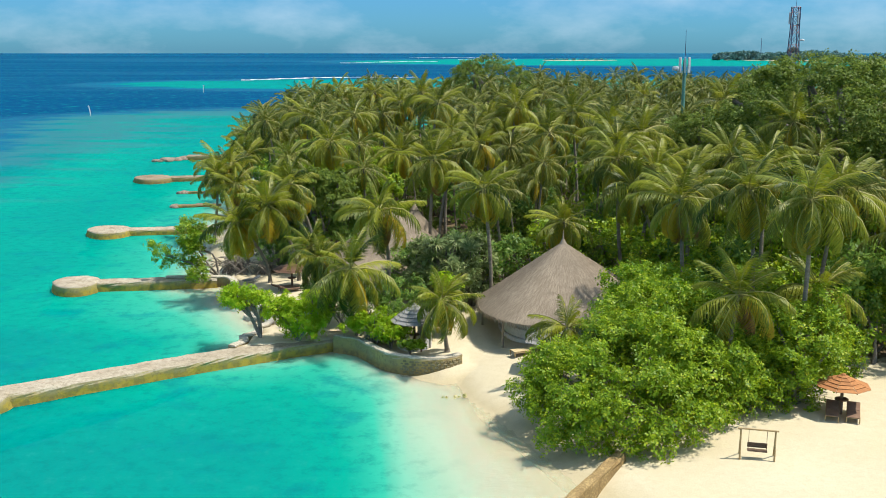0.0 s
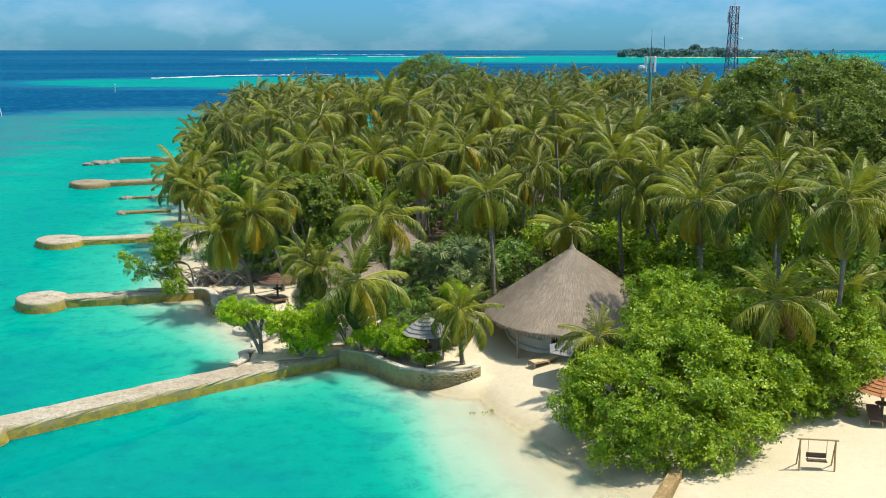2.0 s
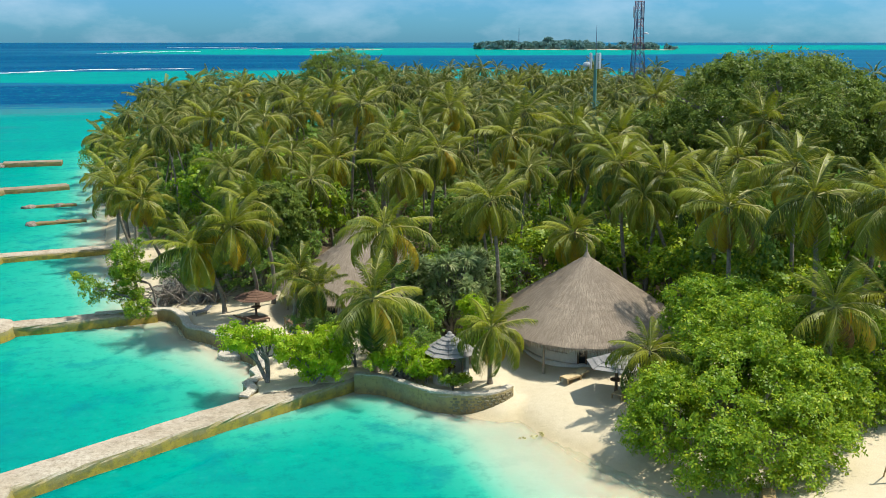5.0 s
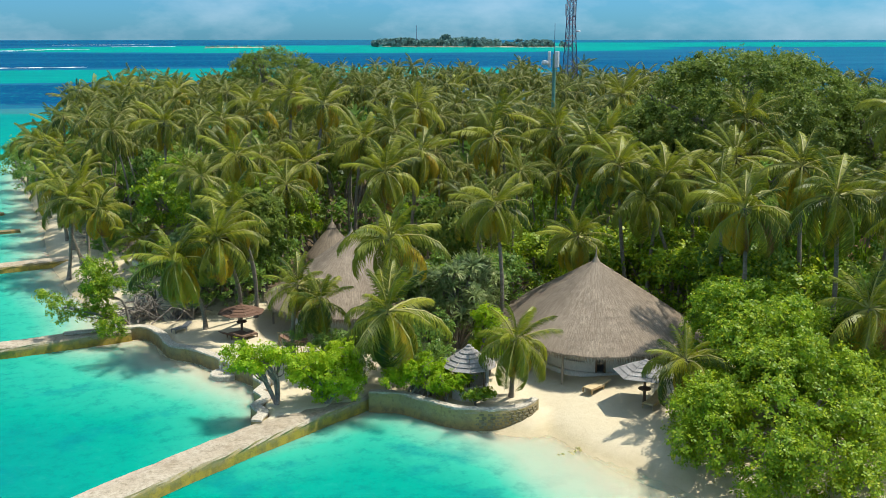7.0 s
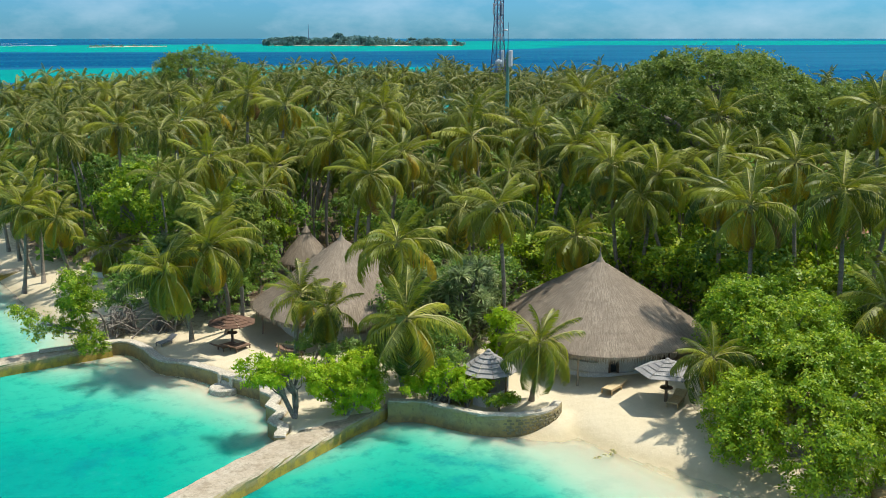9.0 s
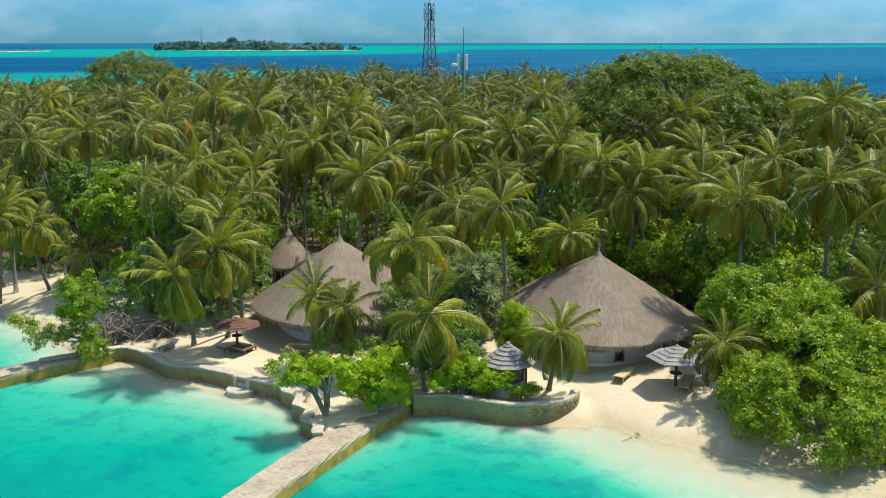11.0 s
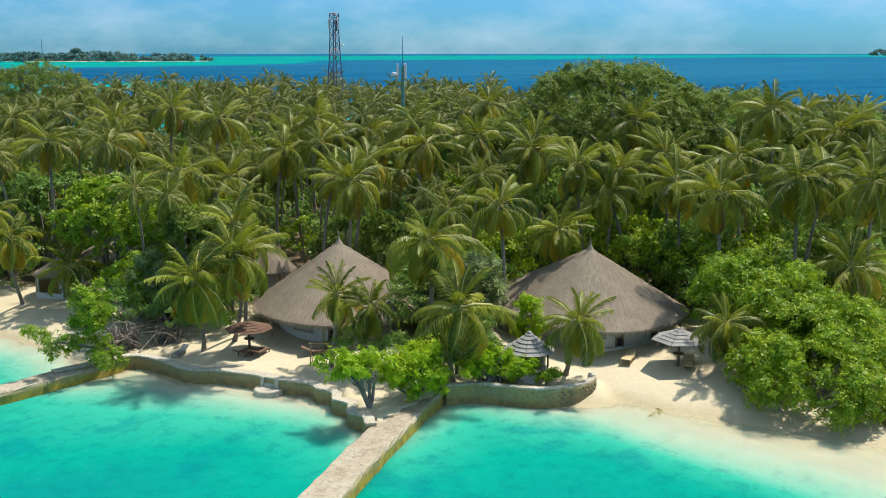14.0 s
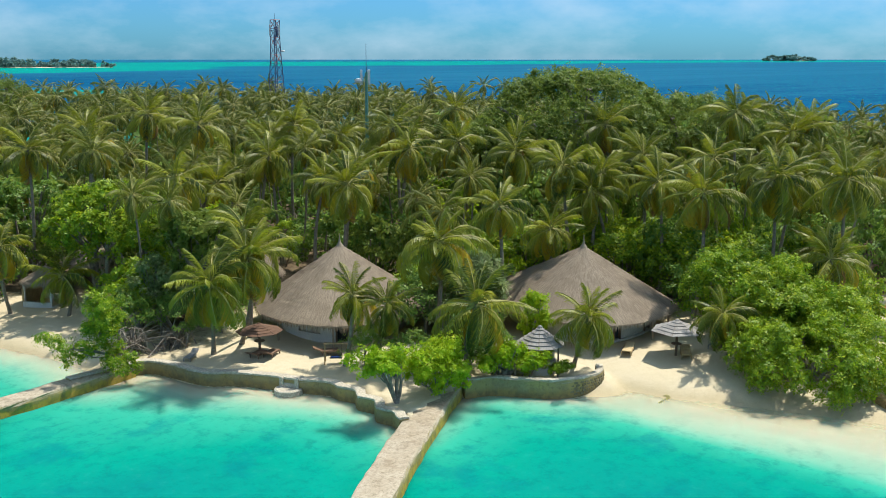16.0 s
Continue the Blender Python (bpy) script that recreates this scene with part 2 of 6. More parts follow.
def concrete_material(name, low, high, bright, dull, pale=(0.45, 0.395, 0.30), worn=(0.34, 0.28, 0.195)):
    """Sun-bleached coral concrete; weed and rust-coloured growth stain the band that the tide wets."""
    n = Nodes(name)
    geo = n.node("NewGeometry").outputs["Position"]
    sep = n.node("SeparateXYZ")
    n.nt.links.new(geo, sep.inputs[0])
    wide = n.noise(0.5, 6, 0.65, vec=geo)
    fine = n.noise(6.0, 5, 0.7, vec=geo)
    blot = n.noise(1.8, 4, 0.6, vec=geo)
    c = n.mix(n.ramp(wide, [(0.35, (0, 0, 0)), (0.68, (1, 1, 1))]), pale, worn)
    c = n.mix(n.ramp(fine, [(0.40, (0.5, 0.5, 0.5)), (0.55, (0, 0, 0))]), c, (0.24, 0.195, 0.14))
    tide = n.math("ADD", sep.outputs["Z"], n.math("MULTIPLY", blot, 0.55))
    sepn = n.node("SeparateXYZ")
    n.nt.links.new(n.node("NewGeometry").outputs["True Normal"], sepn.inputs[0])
    # steep faces turn ochre-brown at any height, darker than the crown
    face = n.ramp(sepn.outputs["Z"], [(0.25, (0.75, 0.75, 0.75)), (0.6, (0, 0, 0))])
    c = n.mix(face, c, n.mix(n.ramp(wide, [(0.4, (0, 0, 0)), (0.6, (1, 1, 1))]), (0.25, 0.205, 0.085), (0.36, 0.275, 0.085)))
    c = n.mix(n.ramp(n.noise(1.1, 5, 0.7, vec=geo), [(0.52, (0, 0, 0)), (0.66, (0.6, 0.6, 0.6))]), c, (0.20, 0.155, 0.10))
    weed = n.mix(n.ramp(blot, [(0.40, (0, 0, 0)), (0.60, (1, 1, 1))]), bright, dull)
    tr = n.node("MapRange")
    n.put(tr, "Value", tide)
    for key, v in (("From Min", low), ("From Max", high), ("To Min", 1.0), ("To Max", 0.0)):
        n.put(tr, key, v)
    c = n.mix(tr.outputs[0], c, weed)
    pits = n.noise(2.6, 6, 0.75, vec=geo)
    c = n.mix(n.ramp(pits, [(0.36, (0.5, 0.5, 0.5)), (0.47, (0, 0, 0))]), c, (0.15, 0.12, 0.065))
    return n.finish(c, 0.92, n.bump(fine, 0.5, 0.04), 0.2)


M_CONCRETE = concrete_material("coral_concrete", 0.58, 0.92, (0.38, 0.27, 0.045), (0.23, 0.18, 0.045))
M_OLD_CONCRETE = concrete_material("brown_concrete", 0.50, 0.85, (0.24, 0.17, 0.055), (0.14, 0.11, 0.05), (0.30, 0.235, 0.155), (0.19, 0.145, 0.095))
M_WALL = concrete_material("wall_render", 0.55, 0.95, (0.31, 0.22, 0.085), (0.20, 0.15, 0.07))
M_WALLSTONE = two_tone("wall_stone", (0.24, 0.205, 0.115), (0.36, 0.31, 0.19), 0.9, 0.95, 9.0, 0.8, 0.04, per_object=0.6)
M_CORAL = two_tone("bleached_coral", (0.46, 0.41, 0.32), (0.60, 0.545, 0.43), 0.9, 0.95, 7.0, 0.8, 0.06)
M_OCHRE = two_tone("ochre_timber", (0.26, 0.17, 0.07), (0.40, 0.28, 0.12), 1.2, 0.9, 9.0, 0.7, 0.05)
M_ROCK = two_tone("coral_rock", (0.20, 0.17, 0.13), (0.36, 0.31, 0.24), 0.9, 0.95, 6.0, 0.9, 0.12)


def ground_material():
    """Coral sand; leaf litter under the trees, by the mesh's own litter attribute; dark weed patches on the sea floor."""
    n = Nodes("coral_sand")
    geo = n.node("NewGeometry").outputs["Position"]
    att = n.node("Attribute")
    att.attribute_name = "litter"
    wide = n.noise(0.12, 5, 0.6, vec=geo)
    fine = n.noise(2.2, 6, 0.7, vec=geo)
    grain = n.noise(25.0, 3, 0.6, vec=geo)
    sand = n.mix(n.ramp(wide, [(0.35, (0, 0, 0)), (0.65, (1, 1, 1))]), (0.52, 0.44, 0.285), (0.56, 0.49, 0.34))
    sand = n.mix(n.ramp(fine, [(0.36, (0.35, 0.35, 0.35)), (0.55, (0, 0, 0))]), sand, (0.46, 0.385, 0.255))
    sand = n.mix(n.ramp(grain, [(0.33, (0.4, 0.4, 0.4)), (0.45, (0, 0, 0))]), sand, (0.36, 0.295, 0.19))
    # sand that the last waves have wetted is darker
    sepz = n.node("SeparateXYZ")
    n.nt.links.new(geo, sepz.inputs[0])
    wet = n.ramp(n.math("ADD", sepz.outputs["Z"], n.math("MULTIPLY", wide, 0.35)), [(0.32, (1, 1, 1)), (0.66, (0, 0, 0))])
    sand = n.mix(wet, sand, n.mix(1.0, sand, (0.84, 0.82, 0.76), "MULTIPLY"))
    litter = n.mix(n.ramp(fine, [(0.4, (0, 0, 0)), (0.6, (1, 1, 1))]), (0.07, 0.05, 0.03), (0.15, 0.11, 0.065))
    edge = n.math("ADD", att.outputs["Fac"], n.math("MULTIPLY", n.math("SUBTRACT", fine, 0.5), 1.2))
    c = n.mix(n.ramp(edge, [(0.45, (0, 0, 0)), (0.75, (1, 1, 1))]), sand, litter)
    h = n.math("ADD", fine, n.math("MULTIPLY", grain, 0.25))
    return n.finish(c, 0.95, n.bump(h, 0.6, 0.08), 0.15)


def water_material():
    """Sea: clear in the shallows, turquoise over pale sand, blue where it is deep, by the depth that the mesh carries."""
    n = Nodes("sea_water")
    geo = n.node("NewGeometry").outputs["Position"]
    att = n.node("Attribute")
    att.attribute_name = "depth"
    wide = n.noise(0.05, 6, 0.62, vec=geo)
    blot = n.noise(0.22, 6, 0.65, vec=geo)
    streak = n.node("Mapping")
    n.nt.links.new(geo, streak.inputs["Vector"])
    streak.inputs["Scale"].default_value = (0.006, 0.02, 1)
    far = n.noise(1.0, 5, 0.6, vec=streak.outputs[0])
    d = n.math("MULTIPLY", att.outputs["Fac"], n.math("ADD", 0.62, n.math("MULTIPLY", wide, 0.72)))
    d = n.math("MULTIPLY", d, n.math("ADD", 0.60, n.math("MULTIPLY", far, 0.80)))
    x = n.math("POWER", n.math("DIVIDE", d, 40.0), 0.40)
    c = n.ramp(x, [
        (0.00, (0.56, 0.54, 0.41)), (0.09, (0.50, 0.55, 0.43)), (0.13, (0.36, 0.53, 0.40)), (0.17, (0.18, 0.46, 0.335)), (0.22, (0.03, 0.36, 0.25)),
        (0.28, (0.0, 0.265, 0.19)), (0.36, (0.0, 0.19, 0.172)), (0.48, (0.004, 0.108, 0.19)),
        (0.66, (0.008, 0.088, 0.172)), (0.84, (0.010, 0.078, 0.160)), (1.0, (0.0, 0.042, 0.125))])
    weed = n.ramp(blot, [(0.53, (0, 0, 0)), (0.66, (0.6, 0.6, 0.6))])
    c = n.mix(n.mix(1.0, weed, n.ramp(att.outputs["Fac"], [(0.0, (0, 0, 0)), (1.0, (1, 1, 1))]), "MULTIPLY"), c, (0.0, 0.17, 0.18))
    # wind lanes far out
    lane = n.node("Mapping")
    n.nt.links.new(geo, lane.inputs["Vector"])
    lane.inputs["Scale"].default_value = (0.0009, 0.0045, 1)
    lane.inputs["Rotation"].default_value = (0, 0, 0.7)
    wind = n.ramp(n.noise(1.0, 5, 0.6, vec=lane.outputs[0]), [(0.46, (0, 0, 0)), (0.62, (0.28, 0.28, 0.28))])
    deep_sea = n.ramp(n.math("DIVIDE", att.outputs["Fac"], 40.0), [(0.2, (0, 0, 0)), (0.5, (1, 1, 1))])
    c = n.mix(n.mix(1.0, wind, deep_sea, "MULTIPLY"), c, (0.03, 0.15, 0.24))
    # ripples and drifting light over the sandy floor, painted into the water colour
    shimmer = n.noise(0.9, 7, 0.72, vec=geo)
    shallow = n.ramp(att.outputs["Fac"], [(0.15, (0, 0, 0)), (0.9, (1, 1, 1))])
    c = n.mix(n.mix(1.0, n.ramp(shimmer, [(0.36, (0.40, 0.40, 0.40)), (0.50, (0, 0, 0))]), shallow, "MULTIPLY"), c, (0.0, 0.135, 0.135))
    c = n.mix(n.mix(1.0, n.ramp(shimmer, [(0.56, (0, 0, 0)), (0.74, (0.16, 0.16, 0.16))]), shallow, "MULTIPLY"), c, (0.05, 0.40, 0.32))
    # coral and weed show through as broken brown-green patches
    coral = n.node("Attribute")
    coral.attribute_name = "reef"
    band = n.node("Mapping")
    n.nt.links.new(geo, band.inputs["Vector"])
    band.inputs["Scale"].default_value = (0.035, 0.11, 1)
    mottle = n.noise(1.0, 7, 0.68, vec=band.outputs[0])
    grown = n.ramp(n.math("ADD", mottle, n.math("MULTIPLY", coral.outputs["Fac"], 0.19)), [(0.55, (0, 0, 0)), (0.66, (0.85, 0.85, 0.85))])
    c = n.mix(n.math("MULTIPLY", grown, n.math("POWER", coral.outputs["Fac"], 0.5)), c, (0.035, 0.155, 0.175))
    ripple = n.node("Mapping")
    n.nt.links.new(geo, ripple.inputs["Vector"])
    ripple.inputs["Scale"].default_value = (1.0, 1.6, 1)
    small = n.noise(1.3, 5, 0.6, vec=ripple.outputs[0])
    normal = n.bump(small, 0.22, 0.12)
    # light spreads sideways in the water, so that shadows on it are soft
    body_light = n.node("SubsurfaceScattering", Color=c, Scale=1.0, Radius=(0.6, 1.4, 1.4), Normal=normal)
    body_light.falloff = "BURLEY"
    gloss = n.node("BsdfGlossy", Color=(0.15, 0.75, 1.0, 1), Roughness=0.16, Normal=normal)
    fres = n.node("Fresnel", IOR=1.33, Normal=normal)
    p = n.node("MixShader", Fac=n.math("MULTIPLY", fres.outputs[0], 0.12))
    n.nt.links.new(body_light.outputs[0], p.inputs[1])
    n.nt.links.new(gloss.outputs[0], p.inputs[2])
    clear = n.node("BsdfTransparent")
    clear.inputs["Color"].default_value = (0.96, 0.99, 0.97, 1)
    body = n.ramp(n.math("MULTIPLY", att.outputs["Fac"], n.math("ADD", 0.7, n.math("MULTIPLY", wide, 0.6))),
                  [(0.0, (0.08, 0.08, 0.08)), (0.07, (0.40, 0.40, 0.40)), (0.22, (0.60, 0.60, 0.60)), (0.55, (0.80, 0.80, 0.80)), (1.0, (0.92, 0.92, 0.92))])
    m = n.node("MixShader", Fac=body)
    n.nt.links.new(clear.outputs[0], m.inputs[1])
    n.nt.links.new(p.outputs[0], m.inputs[2])
    n.nt.links.new(m.outputs[0], n.out.inputs[0])
    return n.mat


M_SAND = ground_material()
M_WATER = water_material()


# ---- mesh helpers ----
class Build:
    """Gathers points and faces of one mesh."""

    def __init__(self):
        self.v, self.f, self.m, self.n = [], [], [], 0

    def add(self, verts, faces, slot=0):
        verts = np.asarray(verts, float).reshape(-1, 3)
        self.v.append(verts)
        base = self.n
        self.f.extend([tuple(i + base for i in face) for face in faces])
        self.m.extend([slot] * len(faces))
        self.n += len(verts)
        return self

    def tube(self, path, radii, sides=6, slot=0, cap=True):
        path = np.asarray(path, float)
        n = len(path)
        radii = np.broadcast_to(np.asarray(radii, float), (n,))
        tang = np.gradient(path, axis=0)
        tang /= np.linalg.norm(tang, axis=1)[:, None] + 1e-9
        ref = np.array((0.0, 0.0, 1.0)) if abs(tang[0][2]) < 0.9 else np.array((1.0, 0.0, 0.0))
        a = np.linspace(0, 2 * math.pi, sides, endpoint=False)
        verts = []
        for p, t, r in zip(path, tang, radii):
            u = np.cross(t, ref)
            u /= np.linalg.norm(u) + 1e-9
            w = np.cross(t, u)
            verts.append(p + r * (np.cos(a)[:, None] * u + np.sin(a)[:, None] * w))
        faces = [(i * sides + k, i * sides + (k + 1) % sides, (i + 1) * sides + (k + 1) % sides, (i + 1) * sides + k)
                 for i in range(n - 1) for k in range(sides)]
        if cap:
            faces.append(tuple(range(sides)))
            faces.append(tuple(range((n - 1) * sides, n * sides))[::-1])
        return self.add(np.concatenate(verts), faces, slot)

    def box(self, centre, size, turn=0.0, slot=0, bevel=0.0, tilt=None):
        """A box with chamfered edges all round its top and bottom."""
        sx, sy, sz = (0.5 * s for s in size)
        b = min(bevel, 0.45 * min(sx, sy, sz) * 2)
        rings = [(sx - b, sy - b, -sz), (sx, sy, -sz + b), (sx, sy, sz - b), (sx - b, sy - b, sz)] if b else [(sx, sy, -sz), (sx, sy, sz)]
        verts = []
        for x, y, z in rings:
            verts += [(-x, -y, z), (x, -y, z), (x, y, z), (-x, y, z)]
        faces = [(3, 2, 1, 0)]
        for i in range(len(rings) - 1):
            faces += [(i * 4 + k, i * 4 + (k + 1) % 4, i * 4 + 4 + (k + 1) % 4, i * 4 + 4 + k) for k in range(4)]
        t = len(rings) * 4 - 4
        faces.append((t, t + 1, t + 2, t + 3))
        verts = np.array(verts)
        if tilt is not None:
            verts = verts @ np.array(Euler([radians(a) for a in tilt]).to_matrix()).T
        c, s = math.cos(turn), math.sin(turn)
        verts = verts @ np.array(((c, s, 0), (-s, c, 0), (0, 0, 1)))
        return self.add(verts + np.array(centre), faces, slot)

    def lathe(self, profile, sides=24, centre=(0, 0, 0), slot=0, start=0.0, sweep=2 * math.pi):
        """Turns (radius, z) pairs about the z axis."""
        full = sweep > 6.28
        a = start + np.linspace(0, sweep, sides, endpoint=not full)
        k = len(a)
        verts = [(r * math.cos(t), r * math.sin(t), z) for r, z in profile for t in a]
        faces = [(i * k + j, i * k + (j + 1) % k, (i + 1) * k + (j + 1) % k, (i + 1) * k + j)
                 for i in range(len(profile) - 1) for j in range(k if full else k - 1)]
        return self.add(np.array(verts) + np.array(centre), faces, slot)

    def mesh(self, name, mats, smooth=False):
        me = bpy.data.meshes.new(name)
        me.from_pydata(np.concatenate(self.v).tolist() if self.v else [], [], self.f)
        for m in mats if isinstance(mats, (list, tuple)) else [mats]:
            me.materials.append(m)
        me.polygons.foreach_set("material_index", self.m)
        if smooth:
            me.polygons.foreach_set("use_smooth", [True] * len(self.f))
        me.update()
        return me


def empty(name, place=(0, 0, 0), turn=0.0):
    ob = new(name)
    ob.matrix_basis = pose(*place, 0, 0, turn)
    return ob


def part(name, build, mats, parent, label="", smooth=False):
    """Links a built mesh as one object under a thing or a part."""
    me = build if isinstance(build, bpy.types.Mesh) else build.mesh(name, mats, smooth)
    ob = new(name, me)
    ob.parent = parent
    return tagged(ob, label)


def rough_path(points, step=0.6):
    """Points along a smooth line through the given ones."""
    p = np.asarray(points, float)
    out = []
    q = np.vstack([2 * p[0] - p[1], p, 2 * p[-1] - p[-2]])
    for i in range(1, len(q) - 2):
        n = max(2, int(np.linalg.norm(q[i + 1] - q[i]) / step))
        for t in np.linspace(0, 1, n, endpoint=False):
            a, b, c, d = q[i - 1], q[i], q[i + 1], q[i + 2]
            out.append(0.5 * (2 * b + (c - a) * t + (2 * a - 5 * b + 4 * c - d) * t * t + (3 * b - a - 3 * c + d) * t ** 3))
    out.append(p[-1])
    return np.array(out)


# ---- plan ----
WALL_A = [(-7.6, 68.6), (-5.9, 67.7), (-4.7, 66.0), (-3.6, 64.5), (-1.9, 63.5), (0.0, 63.4), (1.2, 64.2)]
WALL_L = [(-14.6, 66.9), (-14.0, 68.2), (-14.25, 69.3), (-13.4, 70.5), (-13.65, 71.7), (-12.95, 72.9), (-13.35, 74.1), (-13.15, 75.2), (-14.4, 77.4), (-15.2, 79.3), (-16.5, 81.6), (-17.8, 82.9),
          (-18.4, 86.0), (-19.4, 88.2), (-22.0, 88.3), (-25.0, 88.2)]
BEACH = [(1.1, 62.6), (1.2, 60.6), (1.7, 58.6), (2.8, 56.4), (4.1, 53.4), (5.7, 49.4), (7.2, 45.4), (8.8, 42.0), (12.6, 36), (25, 26), (60, 15), (110, 30), (125, 70),
         (112, 130), (98, 188), (60, 238), (10, 244), (-18, 230), (-33, 212), (-33.5, 192), (-30.8, 162), (-28.2, 138), (-27, 118), (-24.8, 104),
         (-22.6, 96), (-22, 90.5), (-21.5, 88.6)]
SHORE = np.array(BEACH + WALL_L[-3::-1] + WALL_A)
TERRACE = np.array(WALL_L[:-2] + [(-19, 92), (-12, 94), (4, 88), (4, 72), (1.6, 66.5)] + WALL_A[::-1])
WOOD = np.array([(-17, 92), (-14.5, 99), (-14, 107), (-21, 115), (-24.5, 122), (-25.0, 137), (-26.0, 160), (-22, 190), (-12, 208), (8, 232), (58, 233), (94, 187),
                 (107, 128), (116, 75), (104, 40), (62, 42), (33, 57), (25, 64), (15, 69), (12.5, 78), (3, 82), (2, 92), (-12, 92)])


def inside(poly, x, y):
    """Which of the points lie in the polygon."""
    x, y = np.broadcast_arrays(np.asarray(x, float), np.asarray(y, float))
    hit = np.zeros(x.shape, bool)
    px, py = poly[:, 0], poly[:, 1]
    qx, qy = np.roll(px, 1), np.roll(py, 1)
    for ax, ay, bx, by in zip(px, py, qx, qy):
        if ay == by:
            continue
        hit ^= ((ay > y) != (by > y)) & (x < (bx - ax) * (y - ay) / (by - ay) + ax)
    return hit


def distance(poly, x, y, closed=True):
    """How far each point is from the polygon's edge."""
    best = np.full(np.shape(x), 1e9)
    n = len(poly)
    for i in range(n if closed else n - 1):
        a, b = poly[i], poly[(i + 1) % n]
        ab = b - a
        t = np.clip(((x - a[0]) * ab[0] + (y - a[1]) * ab[1]) / (ab @ ab + 1e-9), 0, 1)
        best = np.minimum(best, np.hypot(x - a[0] - t * ab[0], y - a[1] - t * ab[1]))
    return best


def smooth(a, b, v):
    t = np.clip((v - a) / (b - a), 0, 1)
    return t * t * (3 - 2 * t)


REEF = np.array([(-95, -200), (-84, 60), (-79, 150), (-81, 185), (-92, 229), (-112, 290), (-114, 318), (-94, 341), (-66, 348), (-30, 340), (30, 350), (90, 350), (160, 300),
                 (230, 220), (240, 100), (200, -200)], float)


def sea_depth(x, y):
    """Metres of water; negative on land."""
    d = distance(SHORE, x, y)
    land = inside(SHORE, x, y)
    dd = d * (1 + smooth(1, -7, x) * (0.55 - 0.40 * smooth(71, 76, y) + 0.30 * smooth(86, 96, y)))
    dd = dd * (1 - 0.54 * smooth(-10, -1, x) * smooth(70, 62, y) * smooth(18, 40, y))
    lagoon = 0.05 * np.minimum(dd, 6) + 0.12 * smooth(2.5, -1.0, x) + 0.95 * smooth(0.8, 12.5, dd) + 0.9 * smooth(9, 26, dd) + 0.5 * smooth(30, 90, dd)
    lagoon = lagoon + 0.4 * smooth(-1.5, -5.0, x) * smooth(75, 70, y) * smooth(0.2, 1.6, d)
    r = distance(REEF, x, y)
    out = ~inside(REEF, x, y)
    rim = np.where(out, 0, np.exp(-((r - 14) / 12.0) ** 2)) * 0.6
    deep = np.where(out, 4.0 + (20 + 20 * smooth(900, 0, x)) * smooth(0, 34, r), 0)
    depth = np.where(out, np.maximum(lagoon, deep), lagoon + np.where(r < 14, 1.4 * smooth(14, 0, r), 0) - rim)
    # shoals farther out
    def shoal(cx, cy, rx, ry, turn, top):
        c, s = math.cos(turn), math.sin(turn)
        u, v = ((x - cx) * c + (y - cy) * s) / rx, (-(x - cx) * s + (y - cy) * c) / ry
        return np.hypot(u, v), top
    for args in SHOALS:
        q, top = shoal(*args)
        k = smooth(1.12, 0.92, q)
        depth = np.where(land, depth, depth * (1 - k) + np.minimum(depth, top) * k)
    far = distance(BANK, x, y) * np.where(inside(BANK, x, y), -1, 1)
    k = smooth(60, -60, far)
    depth = np.where(land, depth, depth * (1 - k) + np.minimum(depth, 2.4) * k)
    return np.where(land, -0.01 * d, np.maximum(depth - sand_bank(x, y), 0.01))


def sand_bank(x, y):
    """Sand that the waves have heaped against the feet of the sea walls."""
    a = distance(np.array(WALL_A), x, y, False)
    b = distance(np.array(WALL_L), x, y, False)
    return (0.16 * smooth(-5.0, -2.5, x) + 0.64 * smooth(-2.2, 1.0, x)) * np.exp(-(a / 1.5) ** 2) + 0.14 * smooth(70, 76, y) * np.exp(-(b / 2.4) ** 2)


def reef_flat(x, y):
    """How much living reef grows on the sea floor: along the lagoon's rim."""
    r = distance(REEF, x, y)
    return np.where(inside(REEF, x, y), np.exp(-((r - 12) / 20.0) ** 2), np.exp(-(r / 12.0) ** 2)) * smooth(20, 60, distance(SHORE, x, y))


SHOALS = [(30, 625, 250, 118, 0.0, 2.6), (420, 1750, 620, 520, 0.0, 2.2)]
BANK = np.array([(800, 1668), (1194, 1657), (1507, 1513), (2144, 1607), (2785, 1522), (3384, 1132), (4430, 1472), (4022, 2180), (2693, 2660), (2127, 2895), (1458, 2960), (1054, 2700)], float)


def axis(lo, hi, fine_lo, fine_hi, fine, grow):
    mid = list(np.arange(fine_lo, fine_hi + 1e-6, fine))
    step, v = fine, fine_hi
    while v < hi:
        step *= grow
        v += step
        mid.append(min(v, hi))
    step, v = fine, fine_lo
    while v > lo:
        step *= grow
        v -= step
        mid.insert(0, max(v, lo))
    return np.array(mid)


